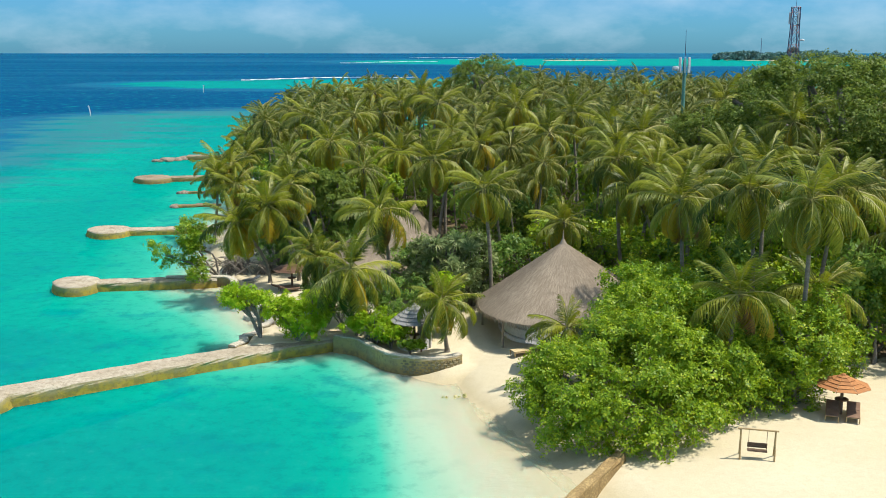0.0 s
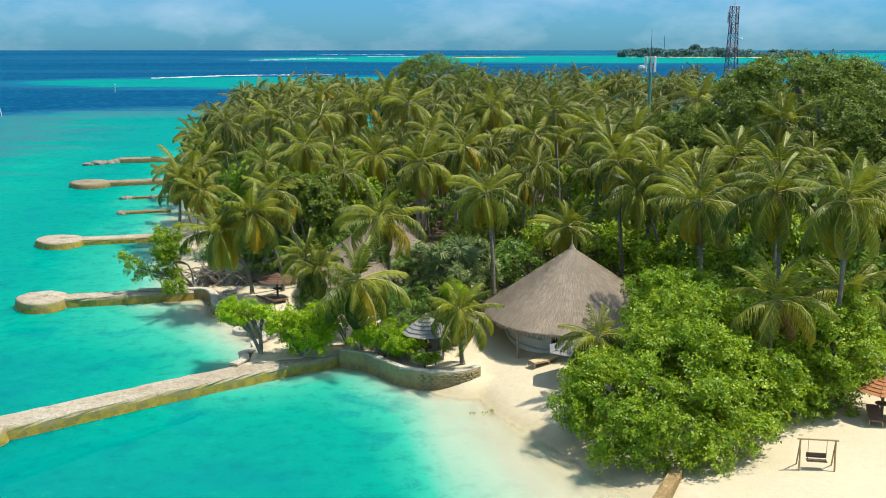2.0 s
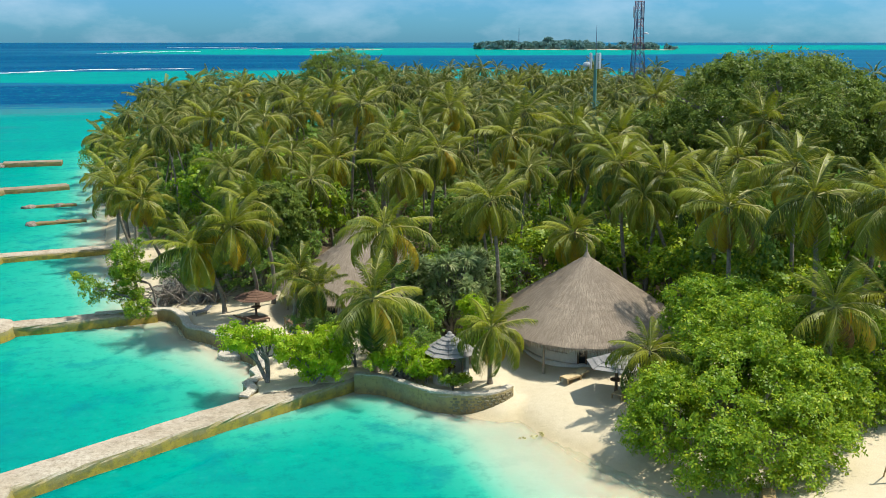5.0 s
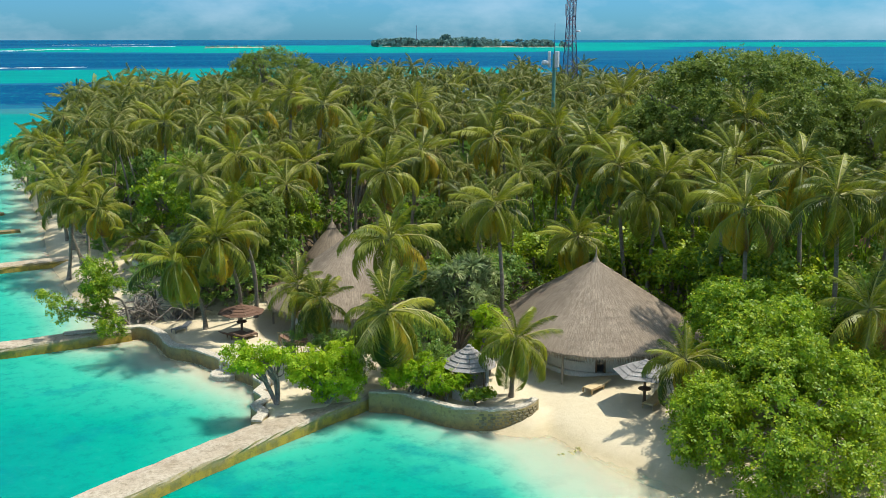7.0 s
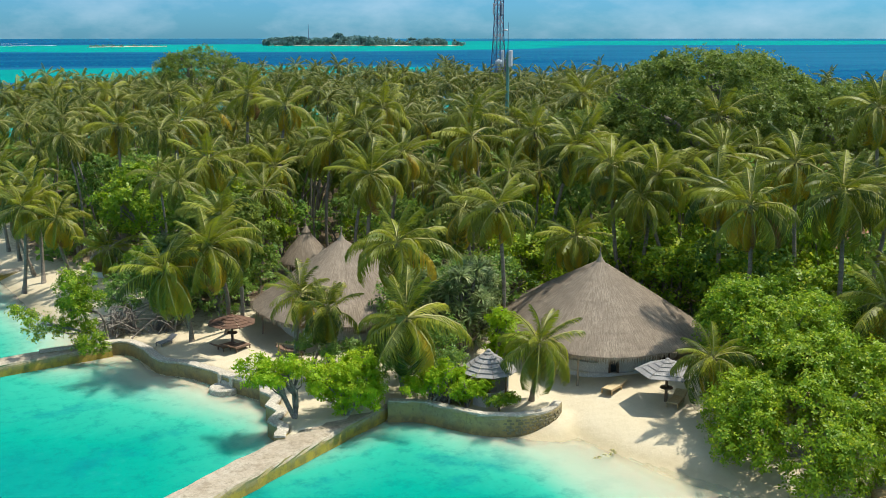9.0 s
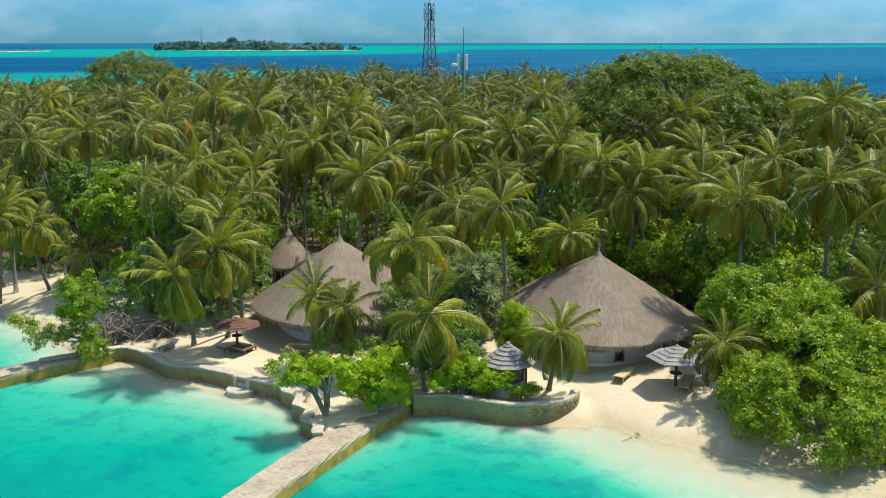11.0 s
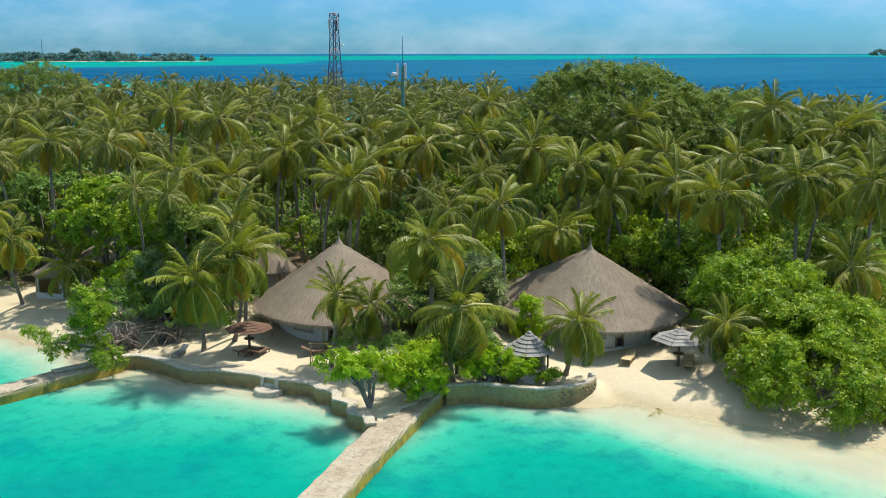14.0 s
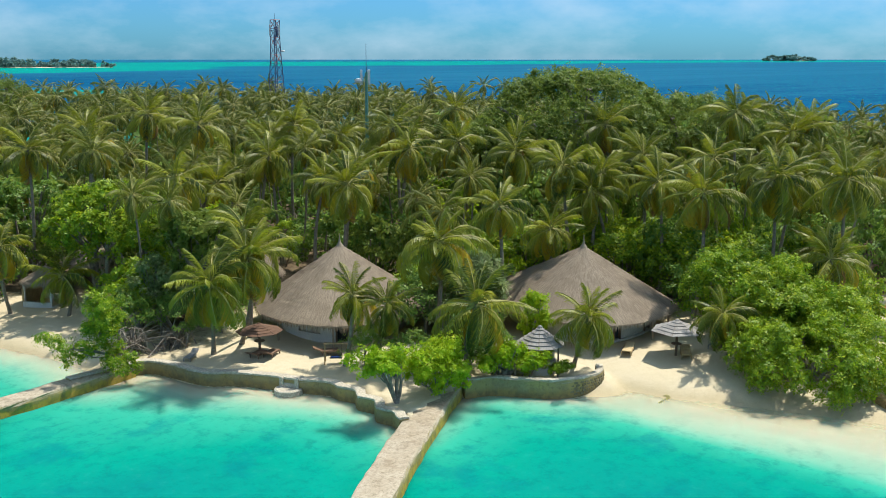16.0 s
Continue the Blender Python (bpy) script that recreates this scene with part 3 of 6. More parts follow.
def sheet(name, xs, ys, height, mat, attributes):
    X, Y = np.meshgrid(xs, ys)
    Z = height(X, Y)
    nx, ny = len(xs), len(ys)
    idx = np.arange(nx * ny).reshape(ny, nx)
    quads = np.stack([idx[:-1, :-1], idx[:-1, 1:], idx[1:, 1:], idx[1:, :-1]], -1).reshape(-1, 4)
    me = bpy.data.meshes.new(name)
    me.vertices.add(nx * ny)
    me.vertices.foreach_set("co", np.stack([X, Y, Z], -1).astype(np.float32).ravel())
    me.loops.add(len(quads) * 4)
    me.loops.foreach_set("vertex_index", quads.astype(np.int32).ravel())
    me.polygons.add(len(quads))
    me.polygons.foreach_set("loop_start", np.arange(0, len(quads) * 4, 4, dtype=np.int32))
    me.update(calc_edges=True)
    me.polygons.foreach_set("use_smooth", np.ones(len(quads), bool))
    for key, fn in attributes.items():
        at = me.attributes.new(key, "FLOAT", "POINT")
        at.data.foreach_set("value", fn(X, Y).astype(np.float32).ravel())
    me.materials.append(mat)
    return new(name, me)


def land_height(x, y):
    depth = sea_depth(x, y)
    d = distance(SHORE, x, y)
    land = inside(SHORE, x, y)
    beach = 1.2 * (1 - np.exp(-d / (2.7 + 4.0 * smooth(60, 50, y)))) + 0.25 * (1 - np.exp(-d / 15)) + 0.05 * np.sin(0.9 * x + 0.4 * y) * np.exp(-d / 30) * np.minimum(d / 4, 1) + 0.04 * np.sin(0.55 * x - 0.8 * y) * np.minimum(d / 4, 1)
    z = np.where(land, beach, -np.minimum(depth, 3.0) - 0.02)
    z = np.maximum(z, np.where(depth < 0.5, sand_bank(x, y) - 0.16, z))
    t = inside(TERRACE, x, y) & (distance(np.array(WALL_L), x, y, False) > 0.32) & (distance(np.array(WALL_A), x, y, False) > 0.32)
    return np.where(t, np.maximum(z, 0.86 + 0.10 * np.minimum(d / 6, 2)), z)


def ground_z(x, y):
    """The height of the ground at one place."""
    return float(land_height(np.array([float(x)]), np.array([float(y)]))[0])


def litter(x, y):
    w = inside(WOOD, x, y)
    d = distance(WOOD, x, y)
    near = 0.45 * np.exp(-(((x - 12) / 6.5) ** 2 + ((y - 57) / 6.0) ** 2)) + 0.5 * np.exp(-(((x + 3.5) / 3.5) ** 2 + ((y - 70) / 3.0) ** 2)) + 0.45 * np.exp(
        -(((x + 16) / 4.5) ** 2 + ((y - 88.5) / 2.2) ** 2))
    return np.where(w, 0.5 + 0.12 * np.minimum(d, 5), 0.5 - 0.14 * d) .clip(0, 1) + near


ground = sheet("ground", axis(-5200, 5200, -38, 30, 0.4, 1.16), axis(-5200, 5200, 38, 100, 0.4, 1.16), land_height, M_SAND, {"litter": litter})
tagged(ground, "pale coral sand, shelving under the sea, leaf litter under trees", "sand", kind="structure")
sea = sheet("water", axis(-5200, 5200, -45, 20, 0.8, 1.08), axis(-5200, 5200, 36, 100, 0.8, 1.06), lambda x, y: np.zeros_like(x), M_WATER, {"depth": sea_depth, "reef": reef_flat})
tagged(sea, "clear turquoise lagoon water turning deep blue offshore", "sea", kind="structure")


# ---- jetties and sea walls ----
def ribbon(path, widths, top, bottom, rng, chamfer=0.12, rough=0.025, slab=0.0):
    """A low masonry bank along a path: battered sides, worn edges, an uneven crown."""
    p = np.asarray(path, float)
    n = len(p)
    widths = np.broadcast_to(np.asarray(widths, float), (n,))
    top = np.broadcast_to(np.asarray(top, float), (n,))
    t = np.gradient(p, axis=0)
    t /= np.linalg.norm(t, axis=1)[:, None]
    side = np.stack([-t[:, 1], t[:, 0]], 1)
    prof = [(-0.62, bottom, 0), (-0.55, 0.05, 0), (-0.53, -chamfer * 2.2, 1), (-0.52, -chamfer * 1.2, 1), (-0.50, -chamfer * 0.5, 1), (-0.45, 0.0, 1), (-0.15, 0.03, 1),
            (0.15, 0.03, 1), (0.45, 0.0, 1), (0.50, -chamfer * 0.5, 1), (0.52, -chamfer * 1.2, 1), (0.53, -chamfer * 2.2, 1), (0.55, 0.05, 0), (0.62, bottom, 0)]
    verts = []
    for i in range(n):
        for o, z, rel in prof:
            xy = p[i] + side[i] * o * widths[i] + rng.normal(0, rough, 2)
            verts.append((xy[0], xy[1], (top[i] if rel else 0) + z + rng.normal(0, rough * 0.5)))
    k = len(prof)
    faces = [(i * k + j, i * k + j + 1, (i + 1) * k + j + 1, (i + 1) * k + j) for i in range(n - 1) for j in range(k - 1)]
    faces += [tuple(range(k))[::-1], tuple(range((n - 1) * k, n * k))]
    return Build().add(verts, faces)


def strip(path, shift, width, low, high, rng, rough=0.02):
    """A thin worn band laid along a path, shifted sideways from it."""
    p = np.asarray(path, float)
    t = np.gradient(p, axis=0)
    t /= np.linalg.norm(t, axis=1)[:, None]
    side = np.stack([-t[:, 1], t[:, 0]], 1)
    prof = [(-0.5, low), (-0.5, high - 0.03), (-0.38, high), (0.38, high), (0.5, high - 0.03), (0.5, low)]
    verts = []
    for i in range(len(p)):
        sway = rng.normal(0, rough * 1.2)
        for o, z in prof:
            xy = p[i] + side[i] * (shift + sway + o * width) + rng.normal(0, rough * 0.5, 2)
            verts.append((xy[0], xy[1], z + rng.normal(0, rough * 0.35)))
    k = len(prof)
    faces = [(i * k + j, i * k + j + 1, (i + 1) * k + j + 1, (i + 1) * k + j) for i in range(len(p) - 1) for j in range(k - 1)]
    faces += [tuple(range(k))[::-1], tuple(range((len(p) - 1) * k, len(p) * k))]
    return Build().add(verts, faces)


def jetty(root, end, width, head, top, label, rng, bend=0.0, head_top=None, mat=M_CONCRETE):
    root, end = np.array(root, float), np.array(end, float)
    way = (end - root) / np.linalg.norm(end - root)
    mid = (root + end) / 2 + bend * np.array((-way[1], way[0]))
    path = rough_path([root, mid, end], 0.7)
    thing = empty("jetty", (0, 0, 0))
    tagged(thing, label, "jetty", "stone jetties along the lagoon")
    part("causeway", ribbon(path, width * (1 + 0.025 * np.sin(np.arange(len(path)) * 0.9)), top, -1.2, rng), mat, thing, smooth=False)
    if head:
        b = Build()
        ht = head_top or top + 0.05
        prof = [(head * 1.16, -1.2), (head * 1.1, 0.0), (head * 1.03, ht - 0.22), (head * 1.03, ht - 0.10), (head * 0.98, ht - 0.02), (head * 0.90, ht + 0.02), (head * 0.5, ht + 0.04), (0.01, ht + 0.05)]
        b.lathe(prof, 30)
        bulge = np.random.default_rng(int(abs(root[1]) * 7)).uniform(0.6, 2.4)
        for arr in b.v:
            a = np.arctan2(arr[:, 1], arr[:, 0])
            arr[:, :2] *= (1 + 0.07 * np.cos(2 * a + bulge) + 0.04 * np.cos(3 * a - bulge))[:, None]
            arr += np.array((end[0] + way[0] * head * 0.6, end[1] + way[1] * head * 0.6, 0))
        for arr in b.v:
            arr += rng.normal(0, 0.02, arr.shape)
        part("round_head", b, mat, thing, "rounded jetty head worn by the sea", smooth=True)
    return thing


rng = np.random.default_rng(5)
jetty((-7.5, 70.1), (-27.0, 57.8), 2.0, 1.9, 0.80, "long weathered concrete jetty stained with ochre weed above the water", rng, -0.25)
jetty((-20.5, 88.7), (-31.4, 87.0), 1.6, 2.1, 0.8, "stone jetty with a broad pale rounded head", rng, 0.1, 0.86)
jetty((-23.5, 116.5), (-37.2, 114.0), 1.8, 2.5, 0.65, "pale stone jetty with a rounded head beside a small beach", rng, 0.2, 0.72)
jetty((-36.0, 164.2), (-45.5, 161.4), 2.2, 3.0, 0.7, "brown stone jetty with a worn round head", rng, 0.2, mat=M_OLD_CONCRETE)
jetty((-40.5, 194.5), (-50.0, 194.0), 2.4, 0, 0.8, "far stone jetty with a broken rocky tip", rng, 0.0, mat=M_OLD_CONCRETE)
jetty((-33.0, 148.0), (-38.0, 147.4), 0.9, 0, 0.28, "low broken stub of a stone jetty", rng, mat=M_OLD_CONCRETE)
jetty((-30.5, 135.4), (-36.2, 134.2), 1.0, 0, 0.30, "low broken stub of a stone jetty", rng, mat=M_OLD_CONCRETE)
jetty((9.2, 48.5), (4.2, 40.4), 0.55, 0, 0.9, "narrow ochre groyne running down the beach into the water", rng, 0.0, None, M_OCHRE)


def boulder(place, size, rng, label="dark rock lying in the shallow water"):
    bm = bmesh.new()
    bmesh.ops.create_icosphere(bm, subdivisions=2, radius=1)
    for v in bm.verts:
        k = 1 + 0.35 * noise.noise(v.co * 1.4 + Vector(place))
        v.co = Vector((v.co.x * size[0] * k, v.co.y * size[1] * k, v.co.z * size[2] * k))
    me = bpy.data.meshes.new("rock")
    bm.to_mesh(me)
    bm.free()
    me.materials.append(M_ROCK)
    ob = new("rock", me)
    ob.matrix_basis = pose(*place, 0, 0, rng.uniform(0, 360))
    return tagged(ob, label, "rock", "rocks of the broken jetties")


for x, y, s in ((-51.5, 192.4, 1.1), (-53.2, 191.0, 1.3), (-54.8, 189.8, 0.9), (-48.5, 195.2, 1.2), (-38.8, 147.3, 0.8), (-36.6, 134.1, 0.8), (-35.2, 147.8, 0.8), (-33.8, 148.0, 0.7), (-35.0, 134.6, 0.6), (-33.4, 135.0, 0.7), (-52.4, 191.8, 1.0), (-50.3, 193.4, 1.2)):
    boulder((x, y, 0.05), (s * 1.2, s * 0.8, s * 0.55), rng)


def sea_wall(points, name, label, top, width, rng, cover=0.92):
    path = rough_path(points, 0.45)
    thing = empty(name)
    tagged(thing, label, "sea wall", "sea walls round the villa gardens", "structure")
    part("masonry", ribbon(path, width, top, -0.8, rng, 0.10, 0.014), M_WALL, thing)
    part("coping", strip(path, 0.0, width * cover, top - 0.06, top + 0.075, rng), M_CORAL, thing, "thin pale bleached coping")
    return thing


wall_a = sea_wall(WALL_A, "sea_wall", "curved low sea wall of weathered grey masonry", 1.22, 0.5, rng)
sea_wall(WALL_L, "sea_wall", "winding low sea wall with a pale bleached crown", 0.93, 0.55, rng, 1.15)


def facing_stones(thing):
    """Rough stones that show where the render has fallen off the end of the curved wall."""
    r = np.random.default_rng(25)
    line = rough_path([(-3.0, 64.1), (-1.9, 63.5), (0.0, 63.4), (1.2, 64.2)], 0.34)
    for i in range(1, len(line) - 1):
        t = line[i + 1] - line[i - 1]
        t = t / np.linalg.norm(t)
        out = np.array((t[1], -t[0]))
        for row in range(5):
            p = line[i] + out * 0.262 + t * (0.15 if row % 2 else 0.0)
            b = Build().box((0, 0, 0), (r.uniform(0.24, 0.32), 0.09, r.uniform(0.13, 0.18)), bevel=0.03, tilt=(0, r.normal(0, 3), 0))
            a = math.atan2(t[1], t[0])
            m = np.array(((math.cos(a), -math.sin(a), 0), (math.sin(a), math.cos(a), 0), (0, 0, 1)))
            b.v = [v @ m.T + r.normal(0, 0.006, v.shape) + np.array((p[0], p[1], 0.22 + 0.185 * row)) for v in b.v]
            part("stone", b, M_WALLSTONE, thing)


facing_stones(wall_a)


def wall_steps():
    thing = tagged(empty("stone_steps", (-14.55, 77.75, 0), 205), "three pale concrete steps notched into the wall, the lowest half-round", "steps")
    b = Build().lathe([(0.98, -0.7), (0.95, 0.30), (0.88, 0.35), (0.01, 0.36)], 20, (0.45, 0, 0))
    part("step", b, M_CORAL, thing)
    for x, z in ((0.15, 0.62), (-0.2, 0.88)):
        part("step", Build().box((x, 0, z / 2 - 0.2), (0.5, 0.85, z + 0.4), bevel=0.04), M_CORAL, thing)
    for y in (-0.56, 0.56):
        part("cheek", Build().box((0.02, y, 0.35), (0.85, 0.26, 1.35), bevel=0.05), M_CORAL, thing)


wall_steps()


# ---- palms ----
def frond_points(rng, length, pairs, wide, curl, droop, leaflet=0.21):
    """One feather-shaped leaf along +x from the origin, as (leaflets, rachis). It rises, then arches over."""
    seg = 9
    s = np.linspace(0, 1, seg)
    ang = 0.0 - curl * s ** 1.5
    step = length / (seg - 1)
    path = np.zeros((seg, 3))
    for i in range(1, seg):
        a = 0.5 * (ang[i] + ang[i - 1])
        path[i] = path[i - 1] + step * np.array((math.cos(a), 0.0, math.sin(a)))
    path[:, 1] = rng.normal(0, 0.12) * s ** 2 * length
    leaves, faces = [], []
    at = np.linspace(0.13, 0.99, pairs)
    for k, t in enumerate(at):
        base = np.array([np.interp(t, s, path[:, j]) for j in range(3)])
        a = np.interp(t, s, ang)
        fwd = np.array((math.cos(a), 0, math.sin(a)))
        upv = np.array((-math.sin(a), 0, math.cos(a)))
        size = (0.30 + 0.95 * math.sin(math.pi * min(1, 0.16 + 0.80 * t)) ** 0.8) * leaflet * length * rng.uniform(0.7, 1.2)
        for sgn in (-1, 1):
            lean = 0.55 + 0.85 * t + rng.normal(0, 0.13)
            hang = 0.25 + droop * (0.75 + 0.3 * rng.random()) - 0.2 * (1 - t)
            d = math.cos(lean * 0.7) * np.array((0, sgn, 0)) * 1.0 + math.sin(lean * 0.7) * fwd - (0.15 + 0.55 * hang) * upv
            d = d / np.linalg.norm(d)
            tip = base + d * size
            tip[2] -= size * 0.45 * hang
            mid = base + d * size * 0.5 + 0.06 * size * upv
            w = fwd * wide * 0.5
            i = len(leaves)
            leaves += [base - w * 0.6, base + w * 0.6, mid + w, mid - w, tip]
            faces += [(i, i + 1, i + 2, i + 3), (i + 3, i + 2, i + 4)]
    return np.array(leaves), faces, path


def frond_build(rng, length, pairs, wide, curl, droop, leaflet=0.21):
    v, f, path = frond_points(rng, length, pairs, wide, curl, droop, leaflet)
    b = Build().add(v, f, 0)
    b.tube(path[::2] + np.array((0, 0, 0.02)), np.linspace(0.06, 0.016, len(path[::2])), 3, 1, False)
    return b


FROND_KINDS = [(0.7, 0.35), (1.35, 0.8), (1.75, 1.15), (1.5, 1.4)]


def frond_set(rng, pairs, wide, count, leaflet=0.175):
    return [frond_build(rng, 3.5 * rng.uniform(0.92, 1.08), pairs, wide, *FROND_KINDS[i % 4], leaflet) for i in range(count)]


def crown_layout(rng, count):
    """Turn, lift and kind (0 young, 1 full, 2 old, 3 dead) of each leaf round the crown, from the spear down to the skirt."""
    rows = []
    for i in range(count):
        t = (i + 0.5) / count
        turn = i * 137.5 + rng.normal(0, 16)
        lift = 84 - 146 * t ** 0.85 + rng.normal(0, 9)
        rows.append((turn, lift, t))
    return rows


def frond_matrix(turn, lift, scale):
    return Matrix.Rotation(radians(turn), 4, "Z") @ Matrix.Rotation(radians(-lift), 4, "Y") @ Matrix.Translation((0.12, 0, 0)) @ Matrix.Scale(scale, 4)


def trunk_build(foot, crown, r0, rng):
    foot, crown = np.array(foot, float), np.array(crown, float)
    s = np.linspace(0, 1, 9)
    bow = np.array((rng.normal(0, 0.35), rng.normal(0, 0.35), 0))
    path = foot + (crown - foot) * s[:, None] + bow * np.sin(math.pi * s)[:, None]
    path[:, :2] = foot[:2] + (crown[:2] - foot[:2]) * (s ** 1.5)[:, None] + bow[:2] * np.sin(math.pi * s)[:, None]
    rad = r0 * (0.72 + 0.55 * np.exp(-s * 9) + 0.05 * np.sin(s * 40))
    return Build().tube(path, rad, 8)


def nut_build():
    return Build().lathe([(0.01, -0.15), (0.10, -0.09), (0.125, 0.0), (0.09, 0.09), (0.01, 0.14)], 6)


prng = np.random.default_rng(11)
NEAR_FRONDS = [[me.mesh("frond", [m, M_RACHIS]) for me in frond_set(prng, 48, 0.06, 8, 0.205)] for m in (M_PALM_NEAR, M_PALM_OLD, M_PALM_DEAD)]
for kind in NEAR_FRONDS:
    for me in kind:
        me.attributes.new("tone", "FLOAT", "FACE").data.foreach_set("value", [0.42] * len(me.polygons))
NUT = nut_build().mesh("coconut", M_NUT, True)
PALM_GROUP = "coconut palms of the island"


def near_palm(crown, foot=None, size=1.0, count=24, seed=0, old=0.16, label="tall coconut palm with arching feathery green fronds"):
    """A palm whose leaves can be told apart: each one an object."""
    r = np.random.default_rng(seed)
    crown = Vector(crown)
    foot = Vector(foot) if foot else Vector((crown.x + r.normal(0, 0.7), crown.y + r.normal(0, 0.7), 0.9))
    thing = tagged(empty("palm_tree", foot), label, "palm tree", PALM_GROUP)
    part("trunk", trunk_build((0, 0, -0.3), crown - foot, 0.19, r), M_TRUNK, thing, smooth=True)
    for turn, lift, t in crown_layout(r, count):
        kind = 0
        if t > 1 - old:
            kind = 1 if r.random() < 0.88 else 2
        elif t > 0.6 and r.random() < 0.12:
            kind = 1
        me = NEAR_FRONDS[kind][min(3, int(np.clip(t * 3.6 + r.normal(0, 0.5), 0, 3))) + 4 * int(r.integers(0, 2))]
        ob = new("frond", me)
        ob.parent = thing
        k = size * (0.62 + 0.46 * math.sin(math.pi * (0.15 + 0.72 * t))) * r.uniform(0.84, 1.14)
        ob.matrix_basis = Matrix.Translation(crown - foot) @ frond_matrix(turn, lift, k)
    for _ in range(6):
        a, d = r.uniform(0, 6.28), r.uniform(0.18, 0.34)
        nut = new("coconut", NUT)
        nut.parent = thing
        nut.matrix_basis = Matrix.Translation(crown - foot + Vector((d * math.cos(a), d * math.sin(a), -0.28 - r.uniform(0, 0.35))))
    return thing


def far_palm(rng, pairs, wide, count, old):
    """A palm at the origin whose crown is one mesh; its trunk reaches far down."""
    thing = empty("palm_tree")
    tagged(thing, "coconut palm standing close among the others of the grove", "palm tree", PALM_GROUP)
    fronds = frond_set(rng, pairs, wide, 8)
    b = Build()
    tone = []
    for turn, lift, t in crown_layout(rng, count):
        f = fronds[min(3, int(np.clip(t * 3.6 + rng.normal(0, 0.5), 0, 3))) + 4 * int(rng.integers(0, 2))]
        k = (0.55 + 0.5 * math.sin(math.pi * (0.12 + 0.75 * t))) * rng.uniform(0.88, 1.12)
        m = np.array(frond_matrix(turn, lift, k))
        v = np.concatenate(f.v) @ m[:3, :3].T + m[:3, 3]
        base = 2 if t > 1 - old and rng.random() < 0.8 else 0
        b.v.append(v)
        b.f.extend([tuple(i + b.n for i in face) for face in f.f])
        b.m.extend([s + base if s == 0 else 1 for s in f.m])
        b.n += len(v)
        tone += [rng.uniform(0, 1)] * len(f.f)
    crown = part("crown", b, [M_PALM, M_RACHIS, M_PALM_OLD], thing)
    crown.data.attributes.new("tone", "FLOAT", "FACE").data.foreach_set("value", tone)
    part("trunk", trunk_build((rng.normal(0, 0.6), rng.normal(0, 0.6), -14), (0, 0, 0), 0.17, rng), M_TRUNK, thing, smooth=True)
    return thing


# ---- broad-leaved growth ----
def leaf_cloud(rng, blobs, count, leaf, cluster=6, inward=0.22, low=-0.75, tuft=0.4):
    """Leaves in small rosettes all over a set of (centre, radii) lumps."""
    blobs = [(np.array(c, float), np.array(r, float)) for c, r in blobs]
    area = np.array([(r[0] * r[1] + r[0] * r[2] + r[1] * r[2]) for c, r in blobs])
    pick = rng.choice(len(blobs), size=int(count * 2.2), p=area / area.sum())
    d = rng.normal(size=(len(pick), 3))
    d /= np.linalg.norm(d, axis=1)[:, None]
    d[:, 2] = np.where(d[:, 2] < low, -d[:, 2], d[:, 2])
    C = np.array([b[0] for b in blobs])[pick]
    R = np.array([b[1] for b in blobs])[pick]
    P = C + R * d * (1 + rng.normal(0, 0.10, (len(pick), 1)) * np.minimum(1, 2.0 / R.mean(1, keepdims=True)) - inward * rng.random((len(pick), 1)) ** 1.5)
    keep = np.ones(len(P), bool)
    for c, r in blobs:
        keep &= (((P - c) / (r * 0.66)) ** 2).sum(1) > 1
    P, d = P[keep], d[keep]
    # twigs: each carries a flat tuft of rosettes
    per = 10
    k = min(len(P), max(4, count // per))
    spread = tuft * rng.uniform(0.6, 1.4, (k, 1, 1))
    off = rng.normal(0, 0.46, (k, per, 3)) * spread * np.array((1, 1, 0.75))
    P = (P[:k, None, :] + off).reshape(-1, 3)
    d = np.repeat(d[:k], per, 0)
    n = len(P)
    N = d * 0.45 + (off / (spread + 1e-6)).reshape(-1, 3) * 0.6 + np.array((0, 0, 0.4)) + rng.normal(0, 0.32, (n, 3))
    N /= np.linalg.norm(N, axis=1)[:, None]
    ref = rng.normal(size=(n, 3))
    U = np.cross(N, ref)
    U /= np.linalg.norm(U, axis=1)[:, None] + 1e-9
    W = np.cross(N, U)
    verts, faces = [], []
    V = []
    for k in range(cluster):
        a = 2 * math.pi * k / cluster + rng.uniform(0, 1.2, n)
        out = np.cos(a)[:, None] * U + np.sin(a)[:, None] * W
        side = np.cross(N, out)
        L = leaf * rng.uniform(0.7, 1.25, (n, 1))
        up = rng.uniform(0.05, 0.6, (n, 1))
        base = P + out * L * 0.12
        mid = base + (out + N * up) * L * 0.55
        tip = base + (out + N * up * 0.55) * L
        wd = side * L * 0.27
        V.append(np.stack([base, mid - wd, tip, mid + wd], 1))
    V = np.concatenate(V).reshape(-1, 3)
    q = np.arange(len(V)).reshape(-1, 4)
    return V, q


def cloud_mesh(name, rng, blobs, count, leaf, mat, cluster=6, inward=0.22, low=-0.75, tuft=0.4):
    V, q = leaf_cloud(rng, blobs, count, leaf, cluster, inward, low, tuft)
    me = bpy.data.meshes.new(name)
    me.vertices.add(len(V))
    me.vertices.foreach_set("co", V.astype(np.float32).ravel())
    me.loops.add(len(q) * 4)
    me.loops.foreach_set("vertex_index", q.astype(np.int32).ravel())
    me.polygons.add(len(q))
    me.polygons.foreach_set("loop_start", np.arange(0, len(q) * 4, 4, dtype=np.int32))
    me.update(calc_edges=True)
    me.materials.append(mat)
    return me


